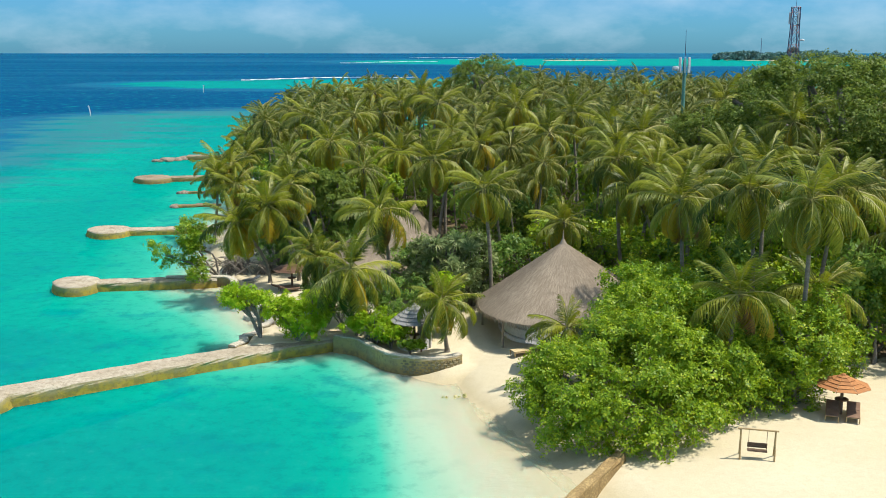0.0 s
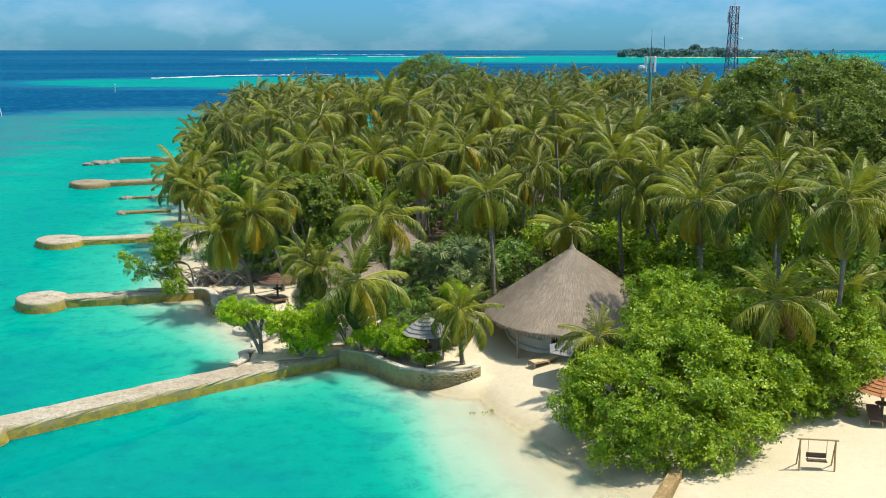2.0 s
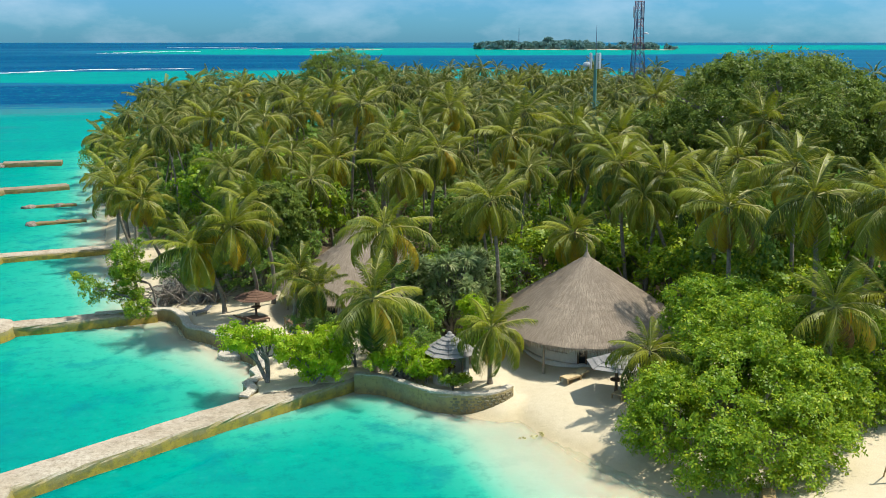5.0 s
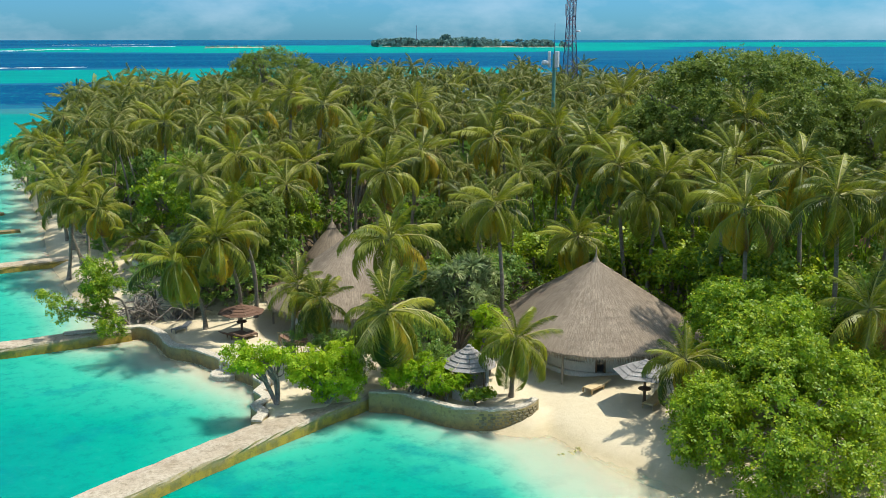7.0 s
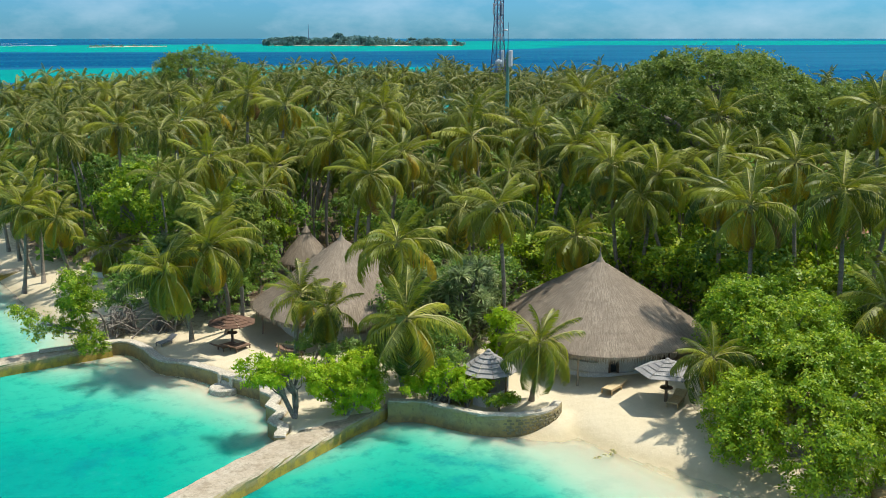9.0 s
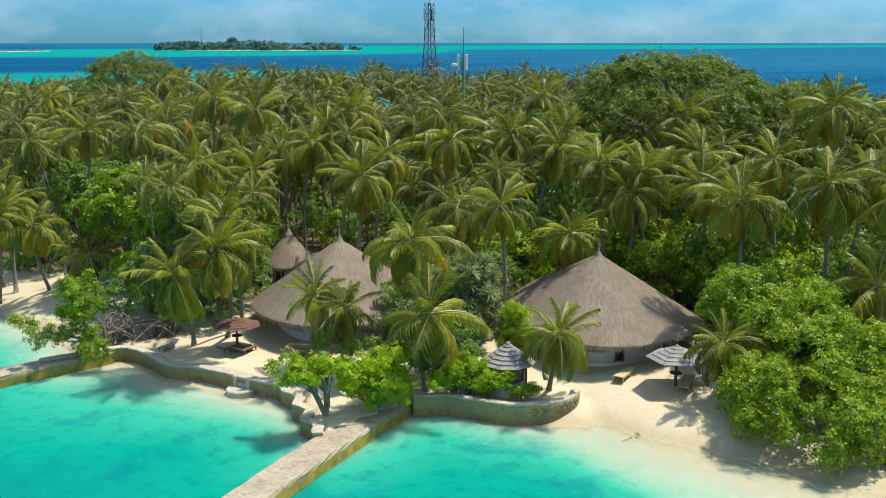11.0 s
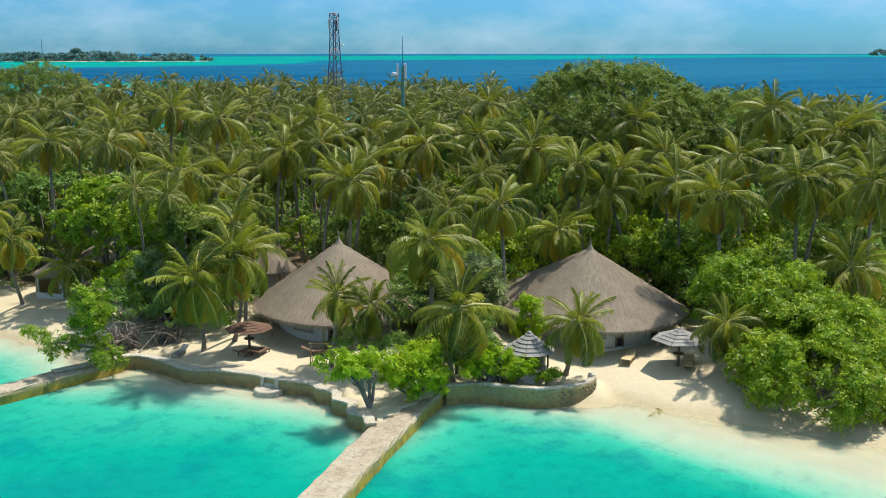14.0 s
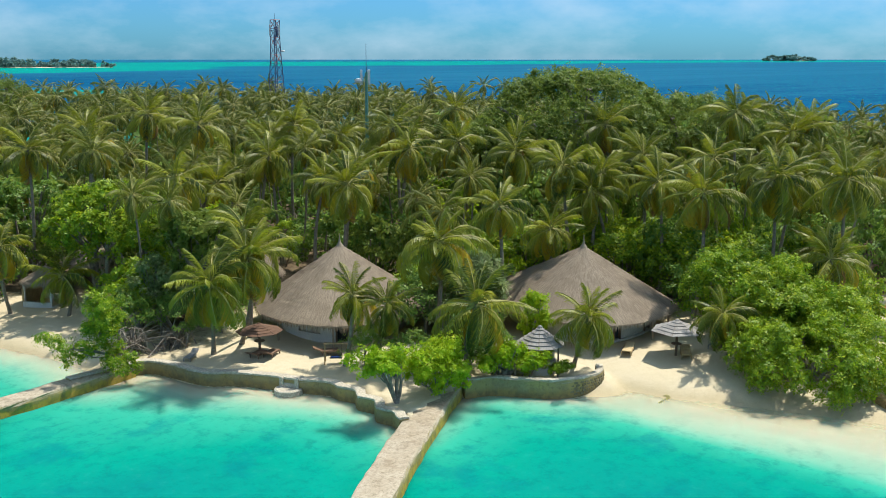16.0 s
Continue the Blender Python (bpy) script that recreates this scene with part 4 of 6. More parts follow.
def limbs(rng, foot, blobs, r0=0.16, forks=2, fine=0, stems=6):
    """A short trunk that forks to every lump of the crown."""
    b = Build()
    foot = np.array(foot, float)
    for c, r in blobs[::max(1, len(blobs) // stems)]:
        c = np.array(c, float)
        mid = foot + (c - foot) * np.array((0.35, 0.35, 0.5)) + rng.normal(0, 0.18, 3) * np.linalg.norm(c - foot) * 0.4
        b.tube(rough_path([foot, mid, c], 0.6), np.linspace(r0, r0 * 0.35, len(rough_path([foot, mid, c], 0.6))), 6)
        for _ in range(forks):
            e = c + np.array(r) * rng.normal(0, 0.45, 3)
            p = rough_path([mid, (mid + e) / 2 + rng.normal(0, 0.2, 3), e], 0.6)
            b.tube(p, np.linspace(r0 * 0.45, r0 * 0.12, len(p)), 5)
        for _ in range(fine):
            e = c + np.array(r) * rng.normal(0, 0.55, 3)
            p = rough_path([c, (c + e) / 2 + rng.normal(0, 0.2, 3), e], 0.5)
            b.tube(p, np.linspace(r0 * 0.22, r0 * 0.07, len(p)), 4)
    return b


def broad_tree(name, foot, blobs, count, leaf, mat, label, category, seed, r0=0.16, cluster=6, forks=2, fine=0, group="", inward=0.22, low=-0.75, tuft=0.4, stems=6):
    """A tree or bush with lumps given relative to its foot."""
    r = np.random.default_rng(seed)
    thing = tagged(empty(name, foot), label, category, group)
    part("crown", cloud_mesh("crown", r, blobs, count, leaf, mat, cluster, inward, low, tuft), None, thing)
    part("trunk", limbs(r, (0, 0, -0.2), blobs, r0, forks, fine, 4 if low < -0.9 else stems), M_WOODY, thing, smooth=True)
    return thing


def lumps(rng, centre, radii, count, size, core=0.82):
    """Many small lumps over a large one, for an uneven outline."""
    c, R = np.array(centre, float), np.array(radii, float)
    out = [(c, R * core)]
    for _ in range(count // 8 if core < 0.9 else 0):
        d = rng.normal(size=3)
        d /= np.linalg.norm(d)
        d[2] = abs(d[2]) * 0.8
        s = size * rng.uniform(1.5, 2.4)
        out.append((c + d * R * 0.72, (s, s, s * 0.8)))
    for _ in range(count):
        d = rng.normal(size=3)
        d /= np.linalg.norm(d)
        d[2] = abs(d[2]) if d[2] < -0.25 else d[2]
        s = size * rng.uniform(0.7, 1.35)
        out.append((c + d * R * 0.86, (s, s, s * 0.8)))
    return out


def scraps(seed, centre, radii, count, size):
    """A loose crown of small separate lumps."""
    r = np.random.default_rng(seed)
    out = []
    for _ in range(count):
        d = r.normal(size=3)
        d = d / np.linalg.norm(d) * r.uniform(0.3, 1.2)
        s = size * r.uniform(0.45, 1.2)
        out.append((np.array(centre) + d * np.array(radii), (s, s, s * 0.7)))
    return out


def knolls(seed, bases, count, size):
    """Uneven small lumps over the outside of a few large ones given as (x, y, z, rx, ry, rz)."""
    r = np.random.default_rng(seed)
    big = [(np.array(b[:3], float), np.array(b[3:], float)) for b in bases]
    out = [(c, R * 0.85) for c, R in big]
    while len(out) < count + len(big):
        c, R = big[int(r.integers(0, len(big)))]
        d = r.normal(size=3)
        d /= np.linalg.norm(d)
        p = c + d * R * r.uniform(0.72, 1.02)
        if p[2] < 0.3 or any((((p - q) / (S * 0.8)) ** 2).sum() < 1 for q, S in big):
            continue
        s = size * r.uniform(0.5, 1.5)
        out.append((p, np.array((s, s, s * 0.8))))
    return out


trng = np.random.default_rng(21)
# the big beach bush and the trees behind it
broad_tree("beach_bush", (9.2, 52.9, 0.9), knolls(31, [(-1.1, -0.6, 1.9, 2.9, 3.2, 2.6), (1.8, -2.2, 1.7, 3.1, 2.5, 2.4), (1.0, 1.6, 3.3, 3.5, 3.4, 2.9), (4.3, 0.2, 2.4, 2.8, 3.0, 2.7),
           (3.0, 3.4, 4.2, 3.0, 2.6, 2.7), (-2.1, 1.8, 1.7, 2.0, 2.2, 2.1), (0.2, -3.2, 0.9, 2.0, 1.4, 1.5), (3.4, -2.6, 0.9, 1.8, 1.6, 1.4), (-2.2, -2.0, 1.0, 1.9, 1.7, 1.5), (-3.0, 0.6, 1.0, 1.6, 1.7, 1.5), (-1.6, 3.0, 1.4, 1.8, 1.6, 1.7)], 105, 0.7), 15000, 0.19, M_BUSH,
           "large dense bright green beach bush on the sand", "bush", 1, 0.2, 4, 1, tuft=0.44)
broad_tree("beach_bush", (13.4, 60.0, 1.0), knolls(32, [(0, 0, 3.6, 3.6, 3.2, 3.2), (-2.0, -1.6, 3.4, 2.2, 2.2, 2.2), (1.4, -3.0, 4.0, 2.8, 2.6, 2.4), (2.2, 0.6, 4.2, 2.6, 2.6, 2.3), (-1.0, 1.6, 4.8, 2.2, 2.2, 1.9)], 55, 0.75), 7500, 0.19, M_BUSH,
           "tall rounded green bush behind the beach", "bush", 2, 0.2, 4, 1, tuft=0.44)
broad_tree("beach_bush", (17.0, 55.9, 1.0), knolls(33, [(-0.6, 0.2, 2.2, 3.6, 3.2, 2.8), (2.0, -1.0, 1.8, 2.6, 2.6, 2.2), (-1.6, -2.2, 1.6, 2.8, 2.0, 2.2), (1.6, 2.2, 2.2, 2.8, 2.2, 2.6)], 60, 0.7), 7500, 0.19, M_BUSH,
           "spreading green bush beside the swing", "bush", 3, 0.18, 4, 1, tuft=0.44)
broad_tree("beach_bush", (21.6, 60.6, 1.0), knolls(34, [(-1.2, 0.2, 2.2, 3.0, 2.6, 2.6), (1.8, -0.6, 1.8, 2.4, 2.2, 2.0), (0.6, 1.4, 2.8, 2.6, 2.2, 2.2)], 45, 0.7), 6500, 0.17, M_BUSH,
           "green bush reaching over the beach path", "bush", 4, 0.18, 4, 1)

broad_tree("beach_bush", (20.2, 55.2, 1.0), knolls(35, [(0, 0, 3.2, 2.8, 2.2, 3.0), (1.6, 1.2, 3.6, 2.2, 2.0, 2.6), (-1.8, 1.0, 3.4, 2.2, 2.0, 2.4)], 40, 0.7), 5500, 0.19, M_BUSH,
           "tall green bush hiding the feet of the palms", "bush", 5, 0.18, 4, 1, tuft=0.44)

# crowns of the palms that stand apart: place of the crown, size, leaves
NEAR = [
    (-6.4, 68.6, 6.0, 1.0), (-10.2, 76.5, 6.0, 0.72), (-9.2, 74.1, 5.5, 0.66), (-14.5, 82.3, 8.4, 1.15), (-17.3, 82.8, 6.9, 1.0), (-4.7, 73.7, 9.3, 1.12),
    (3.1, 75.0, 10.8, 0.9), (9.2, 74.8, 8.3, 0.9), (14.4, 74.7, 10.8, 1.0), (15.6, 65.0, 11.5, 1.1), (18.8, 60.8, 12.7, 1.1), (0.0, 64.4, 4.8, 0.78),
    (9.7, 91.4, 13.6, 1.05), (15.2, 90.6, 13.9, 1.05), (1.0, 101.0, 12.9, 1.05), (13.5, 77.0, 12.8, 1.0), (29.2, 83.8, 15.2, 1.15), (-4.3, 101.4, 10.8, 1.0),
    (-15.3, 114.2, 13.7, 1.05), (3.4, 91.5, 12.6, 1.0), (-0.8, 87.9, 11.6, 1.1), (17.4, 70.2, 11.8, 1.05), (16.0, 74.8, 12.2, 1.0), (20.9, 56.3, 12.8, 1.1),
    (16.8, 55.3, 7.5, 1.0), (22.6, 58.4, 7.0, 1.0), (7.6, 58.6, 4.6, 0.72), (-22.0, 105.2, 7.0, 0.95), (-18.4, 102.4, 4.6, 0.8), (16.9, 85.0, 14.1, 1.0),
    (-11.0, 97.0, 12.2, 1.05), (-2.5, 116.0, 16.2, 1.05), (7.7, 105.8, 15.2, 1.05), (-0.5, 110.0, 15.3, 1.0), (12.4, 96.5, 15.1, 1.05), (21.5, 74.3, 13.3, 1.0),
    (36.0, 73.5, 16.4, 1.1), (-10.0, 113.0, 13.8, 1.0), (43.5, 71.0, 14.3, 1.1), (-15.0, 128.0, 11.0, 1.0),
    (14.4, 82.8, 13.5, 1.05), (24.7, 61.9, 12.5, 1.05), (22.0, 67.8, 13.5, 1.05), (18.1, 111.2, 13.0, 1.05), (29.0, 104.0, 16.0, 1.1), (50.4, 72.4, 14.9, 1.1), (-17.0, 161.6, 14.8, 1.1),
    (-21.3, 162.7, 13.9, 1.1), (-10.6, 155.2, 14.6, 1.1), (4.8, 105.7, 13.9, 1.05), (69.0, 89.0, 14.2, 1.15), (1.2, 93.2, 11.4, 1.0), (-5.3, 123.3, 14.6, 1.05), (19.2, 76.5, 11.9, 1.0), (32.2, 162.0, 13.8, 1.1),
    (-25.5, 125.5, 9.0, 1.0), (-27.2, 140.0, 9.6, 1.0), (-28.8, 145.6, 9.2, 1.0), (-25.2, 112.0, 8.6, 1.1), (-24.4, 107.4, 7.9, 1.0),
    (-23.5, 119.0, 8.5, 1.0), (-25.0, 133.0, 9.5, 1.0), (-26.5, 148.0, 11.0, 1.05), (-23.2, 108.5, 8.6, 1.0), (-13.0, 84.8, 9.8, 1.1),
]
FEET = {4: (-15.2, 86.0, 1.0), 3: (-12.7, 86.3, 1.0), 64: (-11.4, 87.0, 1.0), 11: (0.4, 65.8, 1.0), 0: (-6.0, 69.6, 1.0), 26: (10.6, 60.0, 1.0), 1: (-10.4, 77.2, 1.0), 2: (-9.0, 74.8, 1.0), 27: (-20.6, 107.6, 1.0), 28: (-18.0, 102.9, 1.0)}
for i, (x, y, z, s) in enumerate(NEAR):
    near_palm((x, y, z), FEET.get(i), s * (1.0 if z < 7 else 0.9), 30 if y < 90 else 26, 100 + i, 0.14 if z < 6.5 else (0.18 if i % 3 else 0.28),
              "short young coconut palm with spreading green fronds" if z < 6.5 else "tall coconut palm with arching feathery green fronds")

# the grove
MID_KINDS = [far_palm(np.random.default_rng(300 + i), 24, 0.09, 24, 0.08 + 0.06 * (i % 3)) for i in range(6)]
FAR_KINDS = [far_palm(np.random.default_rng(320 + i), 17, 0.135, 21, 0.08 + 0.06 * (i % 3)) for i in range(5)]
LAST_KINDS = [far_palm(np.random.default_rng(340 + i), 11, 0.22, 17, 0.05) for i in range(4)]
used = set()


def scatter(rng, poly, spacing, tries, taken, keep):
    """Random places in a polygon, no two nearer than the spacing."""
    lo, hi = poly.min(0), poly.max(0)
    out = []
    pts = np.array(taken, float).reshape(-1, 2)
    cand = rng.uniform(lo, hi, (tries, 2))
    cand = cand[inside(poly, cand[:, 0], cand[:, 1])]
    for c in cand:
        s = spacing(c)
        if not keep(c):
            continue
        if len(pts) and (np.hypot(*(pts - c).T) < s).any():
            continue
        pts = np.vstack([pts, c])
        out.append(c)
    return out


HUTS = [(39.5, 77.8, 3.4), (36.5, 74.6, 2.0), (8.7, 71.8, 8.6), (-4.5, 84.6, 7.6), (-2.8, 97.9, 4.2), (-18.3, 108.5, 4.0)]


def free(c, gap=0.0):
    return all(math.hypot(c[0] - x, c[1] - y) > r + gap for x, y, r in HUTS)


BROAD = [(-8.6, 107.4, 4.6), (-15.0, 119.0, 4.2), (-12.5, 99.5, 3.6), (4.5, 118.0, 4.0)]
DOMES = [(35.4, 91.8, 12.0), (45.0, 84.0, 7.0), (53.0, 76.0, 6.0), (9.5, 187.0, 11.0)]
grng = np.random.default_rng(77)
places = scatter(grng, WOOD, lambda c: 3.3 if c[1] < 150 else 3.8, 14000, [(p[0], p[1]) for p in NEAR],
                 lambda c: free(c, 1.5) and all(math.hypot(c[0] - x, c[1] - y) > r * 0.8 for x, y, r in DOMES + BROAD))
places = sorted(places, key=lambda c: math.hypot(c[0] + 25, c[1] - 15))
REST = []
for i, c in enumerate(places[:960]):
    depth = float(np.clip((c[1] - 70) / 90, 0, 1))
    z = float(np.clip(grng.normal(10.4 + 2.6 * depth, 1.6), 7.4, 12.6 + 3.4 * depth))
    src = MID_KINDS[i % 6] if i < 140 else (FAR_KINDS[i % 5] if i < 380 else LAST_KINDS[i % 4])
    m = pose(c[0], c[1], z, grng.normal(0, 4), grng.normal(0, 4), grng.uniform(0, 360)) @ Matrix.Scale(grng.uniform(0.7, 0.94), 4)
    if i >= 255:
        REST.append((src, m))
    elif src not in used:
        used.add(src)
        src.matrix_basis = m
    else:
        copy_thing(src, m)


def joined(name, label, category, pairs, which, mats):
    """Far copies of a part, past counting, as one mesh."""
    verts, faces, slots, tone, n = [], [], [], [], 0
    for src, m in pairs:
        me = src.children[which].data
        v = np.empty(len(me.vertices) * 3, np.float32)
        me.vertices.foreach_get("co", v)
        a = np.array(m)
        verts.append(v.reshape(-1, 3) @ a[:3, :3].T + a[:3, 3])
        faces += [tuple(k + n for k in p.vertices) for p in me.polygons]
        slots += [p.material_index for p in me.polygons]
        if "tone" in me.attributes:
            a = np.empty(len(me.polygons), np.float32)
            me.attributes["tone"].data.foreach_get("value", a)
            tone += a.tolist()
        n += len(me.vertices)
    b = Build()
    b.v, b.f, b.m, b.n = verts, faces, slots, n
    me = b.mesh(name, mats)
    if tone:
        me.attributes.new("tone", "FLOAT", "FACE").data.foreach_set("value", tone)
    return tagged(new(name, me), label, category, "", "stuff")


joined("distant_palm_crowns", "crowded crowns of the farthest coconut palms", "palm crowns", REST, 0, [M_PALM, M_RACHIS, M_PALM_OLD])
joined("distant_palm_trunks", "slim grey trunks of the farthest coconut palms", "palm trunks", REST[:160], 1, [M_TRUNK])
for src in LAST_KINDS:
    for ob in list(src.children) + [src]:
        bpy.data.objects.remove(ob)

# undergrowth
FINE_SHRUBS = []
for i, mat in enumerate((M_SHRUB, M_BUSH)):
    r = np.random.default_rng(530 + i)
    FINE_SHRUBS.append(broad_tree("shrub", (0, 0, 0), lumps(r, (0, 0, 2.2), (2.3, 2.3, 2.2), 24, 0.7), 800, 0.22, mat,
                                  "leafy green shrub growing beside the villas", "shrub", 535 + i, 0.1, 4, 1, group="undergrowth between the palms", tuft=0.4, stems=4))
SHRUBS = []
for i, mat in enumerate((M_SHRUB, M_SHRUB, M_BUSH, M_SHRUB, M_DOME)):
    r = np.random.default_rng(500 + i)
    SHRUBS.append(broad_tree("shrub", (0, 0, 0), lumps(r, (0, 0, 2.4), (2.6, 2.6, 2.4), 22, 0.75), 400, 0.32, mat,
                             "dense dark green shrub filling the ground between palms", "shrub", 510 + i, 0.12, 4, 0, group="undergrowth between the palms", tuft=0.5, stems=3))
FAR_SHRUBS = []
for i, mat in enumerate((M_SHRUB, M_SHRUB, M_DOME)):
    r = np.random.default_rng(540 + i)
    FAR_SHRUBS.append(broad_tree("shrub", (0, 0, 0), lumps(r, (0, 0, 2.6), (3.2, 3.2, 2.6), 14, 1.0), 115, 0.72, mat,
                                 "dark green shrub deep in the grove", "shrub", 550 + i, 0.12, 4, 0, group="undergrowth between the palms", tuft=0.8, stems=2))
srng = np.random.default_rng(91)
spots = scatter(srng, WOOD, lambda c: 3.7 if c[1] < 100 else 5.0, 6000, [], lambda c: free(c, 2.0) and c[1] < 225 and c[0] < 95 and math.hypot(c[0] - 3, c[1] - 98) > 3.5)
spots = sorted(spots, key=lambda c: math.hypot(c[0] + 25, c[1] - 15))
for i, c in enumerate(spots[:330]):
    s = srng.uniform(0.8, 1.45)
    m = pose(c[0], c[1], 0.8, 0, 0, srng.uniform(0, 360))
    src = SHRUBS[i % 5] if i < 85 else FAR_SHRUBS[i % 3]
    if src not in used:
        used.add(src)
        src.matrix_basis = m
        ob = src
    else:
        ob = copy_thing(src, m)
    ob.scale = (s, s, s * srng.uniform(0.95, 1.35) * (1.3 if c[0] > 12 else 1.0))

# the great broad-leaved trees that stand above the palms
for i, (x, y, z, R, count) in enumerate(((35.4, 91.8, 11.6, (12.2, 11.6, 8.6), 15000), (45.0, 84.0, 10.2, (9.6, 8.0, 6.8), 8000), (53.0, 76.0, 9.2, (7.0, 6.0, 6.0), 5000), (27.0, 97.0, 9.2, (6.0, 5.5, 5.0), 5000),
                                         (8.3, 186.3, 12.4, (9.0, 8.0, 6.6), 6000))):
    r = np.random.default_rng(600 + i)
    broad_tree("banyan_tree", (x, y, 0.9), lumps(r, (0, 0, z), R, 150 if i < 2 else 60, 1.0 if i < 2 else 1.3, core=0.92 if i in (0, 1, 4) else 0.82), count, 0.29, M_DOME, "huge domed dark green tree rising above the palms", "tree", 620 + i, 0.6, 4, 1, tuft=0.62)

# growth round the villas
for i, (x, y, s, k) in enumerate(((-1.8, 78.0, 1.1, 0), (2.2, 78.6, 1.2, 1), (5.4, 80.0, 1.15, 3), (12.4, 81.4, 1.35, 2), (16.2, 73.4, 1.3, 2), (9.0, 82.4, 1.3, 2), (16.4, 77.2, 1.4, 2), (18.6, 73.0, 1.4, 4), (20.4, 70.0, 1.35, 2), (22.6, 72.0, 1.4, 2), (19.6, 78.4, 1.4, 4), (18.0, 67.2, 1.15, 0),
                                  (21.0, 66.2, 1.2, 2), (25.5, 63.5, 1.2, 1), (-3.2, 71.6, 0.8, 1), (-7.2, 70.8, 0.6, 0), (-5.0, 70.6, 0.65, 3), (-3.4, 69.4, 0.55, 1), (-8.6, 72.4, 0.65, 0),
                                  (-9.6, 76.0, 0.6, 1), (-12.2, 89.4, 0.9, 0), (-15.4, 90.6, 0.8, 3), (-9.4, 92.0, 1.0, 1), (-18.2, 92.4, 0.85, 0), (14.8, 82.2, 1.2, 0), (1.0, 80.4, 1.0, 2),
                                  (14.6, 62.6, 1.25, 2), (19.4, 69.6, 1.3, 2), (-19.6, 113.0, 0.9, 0), (-20.8, 119.5, 0.9, 3), (-21.6, 126.0, 0.9, 0), (-22.6, 133.0, 0.95, 1), (-24.4, 141.0, 0.95, 0), (-27.6, 152.0, 1.05, 3),
                                  (-30.0, 158.0, 1.0, 0), (-31.0, 167.0, 1.05, 1), (-31.5, 177.0, 1.1, 0), (-31.0, 188.0, 1.1, 3), (23.5, 66.4, 1.25, 2), (28.0, 64.0, 1.2, 2))):
    src = (FINE_SHRUBS[(0, 0, 1, 0, 1)[k]]) if y < 95 else SHRUBS[k % 5]
    m = pose(x, y, 0.85, 0, 0, 47 * i)
    if src in used:
        ob = copy_thing(src, m)
    else:
        used.add(src)
        src.matrix_basis = m
        ob = src
    ob.scale = (s * 1.08, s * 1.08, s * 1.1)

broad_tree("sea_almond_tree", (-13.0, 69.2, 0.95), scraps(51, (-0.9, 0.0, 2.9), (1.9, 1.6, 0.95), 38, 0.42), 1250, 0.17, M_BUSH_LIME,
           "low sea almond tree with pale twisted trunk and lime leaves", "tree", 41, 0.12, 5, 4, 5, low=-1.0, tuft=0.36)
broad_tree("beach_bush", (-10.2, 68.4, 0.95), knolls(52, [(0.3, -0.2, 1.6, 1.6, 1.4, 1.4), (1.1, 0.3, 2.2, 1.3, 1.2, 1.2), (-0.9, 0.2, 2.1, 1.1, 1.0, 1.1)], 26, 0.5), 2900, 0.165, M_BUSH_LIME,
           "bright green bush leaning over the garden wall", "bush", 42, 0.1, 5, 2, 2, low=-1.0, tuft=0.34)
broad_tree("beach_bush", (-4.7, 67.4, 1.0), scraps(53, (-0.1, 0.0, 1.5), (1.8, 1.0, 0.8), 44, 0.34), 1400, 0.16, M_BUSH_LIME,
           "lime green bush with bare twigs behind the sea wall", "bush", 43, 0.06, 5, 3, 5, low=-1.0, tuft=0.3)
broad_tree("beach_bush", (-3.5, 66.4, 1.0), scraps(61, (0.0, 0.0, 1.2), (1.3, 0.8, 0.6), 30, 0.34), 1100, 0.16, M_BUSH_LIME,
           "lime green bush with bare twigs before the garden shower", "bush", 57, 0.06, 5, 3, 5, low=-1.0, tuft=0.3)
broad_tree("beach_bush", (-2.1, 65.1, 0.95), scraps(54, (0, 0, 0.7), (0.6, 0.55, 0.3), 12, 0.3), 330, 0.15, M_BUSH, "small green bush inside the curved sea wall", "bush", 44, 0.05, 5, 3, 4, low=-1.0, tuft=0.25)
broad_tree("round_tree", (0.2, 69.0, 1.0), knolls(55, [(0, 0, 3.3, 0.95, 0.9, 1.1), (0.2, 0.1, 2.3, 0.85, 0.85, 0.8), (-0.15, 0, 4.0, 0.6, 0.6, 0.6)], 16, 0.38), 1900, 0.15, M_BUSH_LIME, "small rounded lime green tree beside the villa", "tree", 45, 0.09, 5, 2, low=-1.0, tuft=0.26)
broad_tree("broad_tree", (-11.6, 91.6, 0.95), lumps(trng, (0, 0, 6.6), (3.9, 3.5, 3.0), 18, 0.9), 2400, 0.28, M_DOME, "rounded olive green tree behind the leaning palms", "tree", 46, 0.22, 6, 1)
broad_tree("broad_tree", (-7.4, 99.0, 0.95), lumps(trng, (0, 0, 5.2), (3.6, 3.4, 3.0), 14, 0.9), 1800, 0.30, M_BUSH, "green leafy tree deep in the grove", "tree", 47, 0.22, 6, 1)
broad_tree("broad_tree", (-14.6, 104.0, 0.95), lumps(trng, (0, 0, 6.9), (4.8, 4.4, 3.6), 18, 1.0), 3000, 0.28, M_BUSH, "bright green spreading tree near the beach pavilion", "tree", 48, 0.25, 6, 1)
broad_tree("broad_tree", (-15.6, 95.5, 0.95), lumps(trng, (0, 0, 3.2), (2.6, 2.6, 2.1), 14, 0.8), 1500, 0.26, M_BUSH, "bright green leafy tree near the small beach", "tree", 49, 0.2, 6, 1)
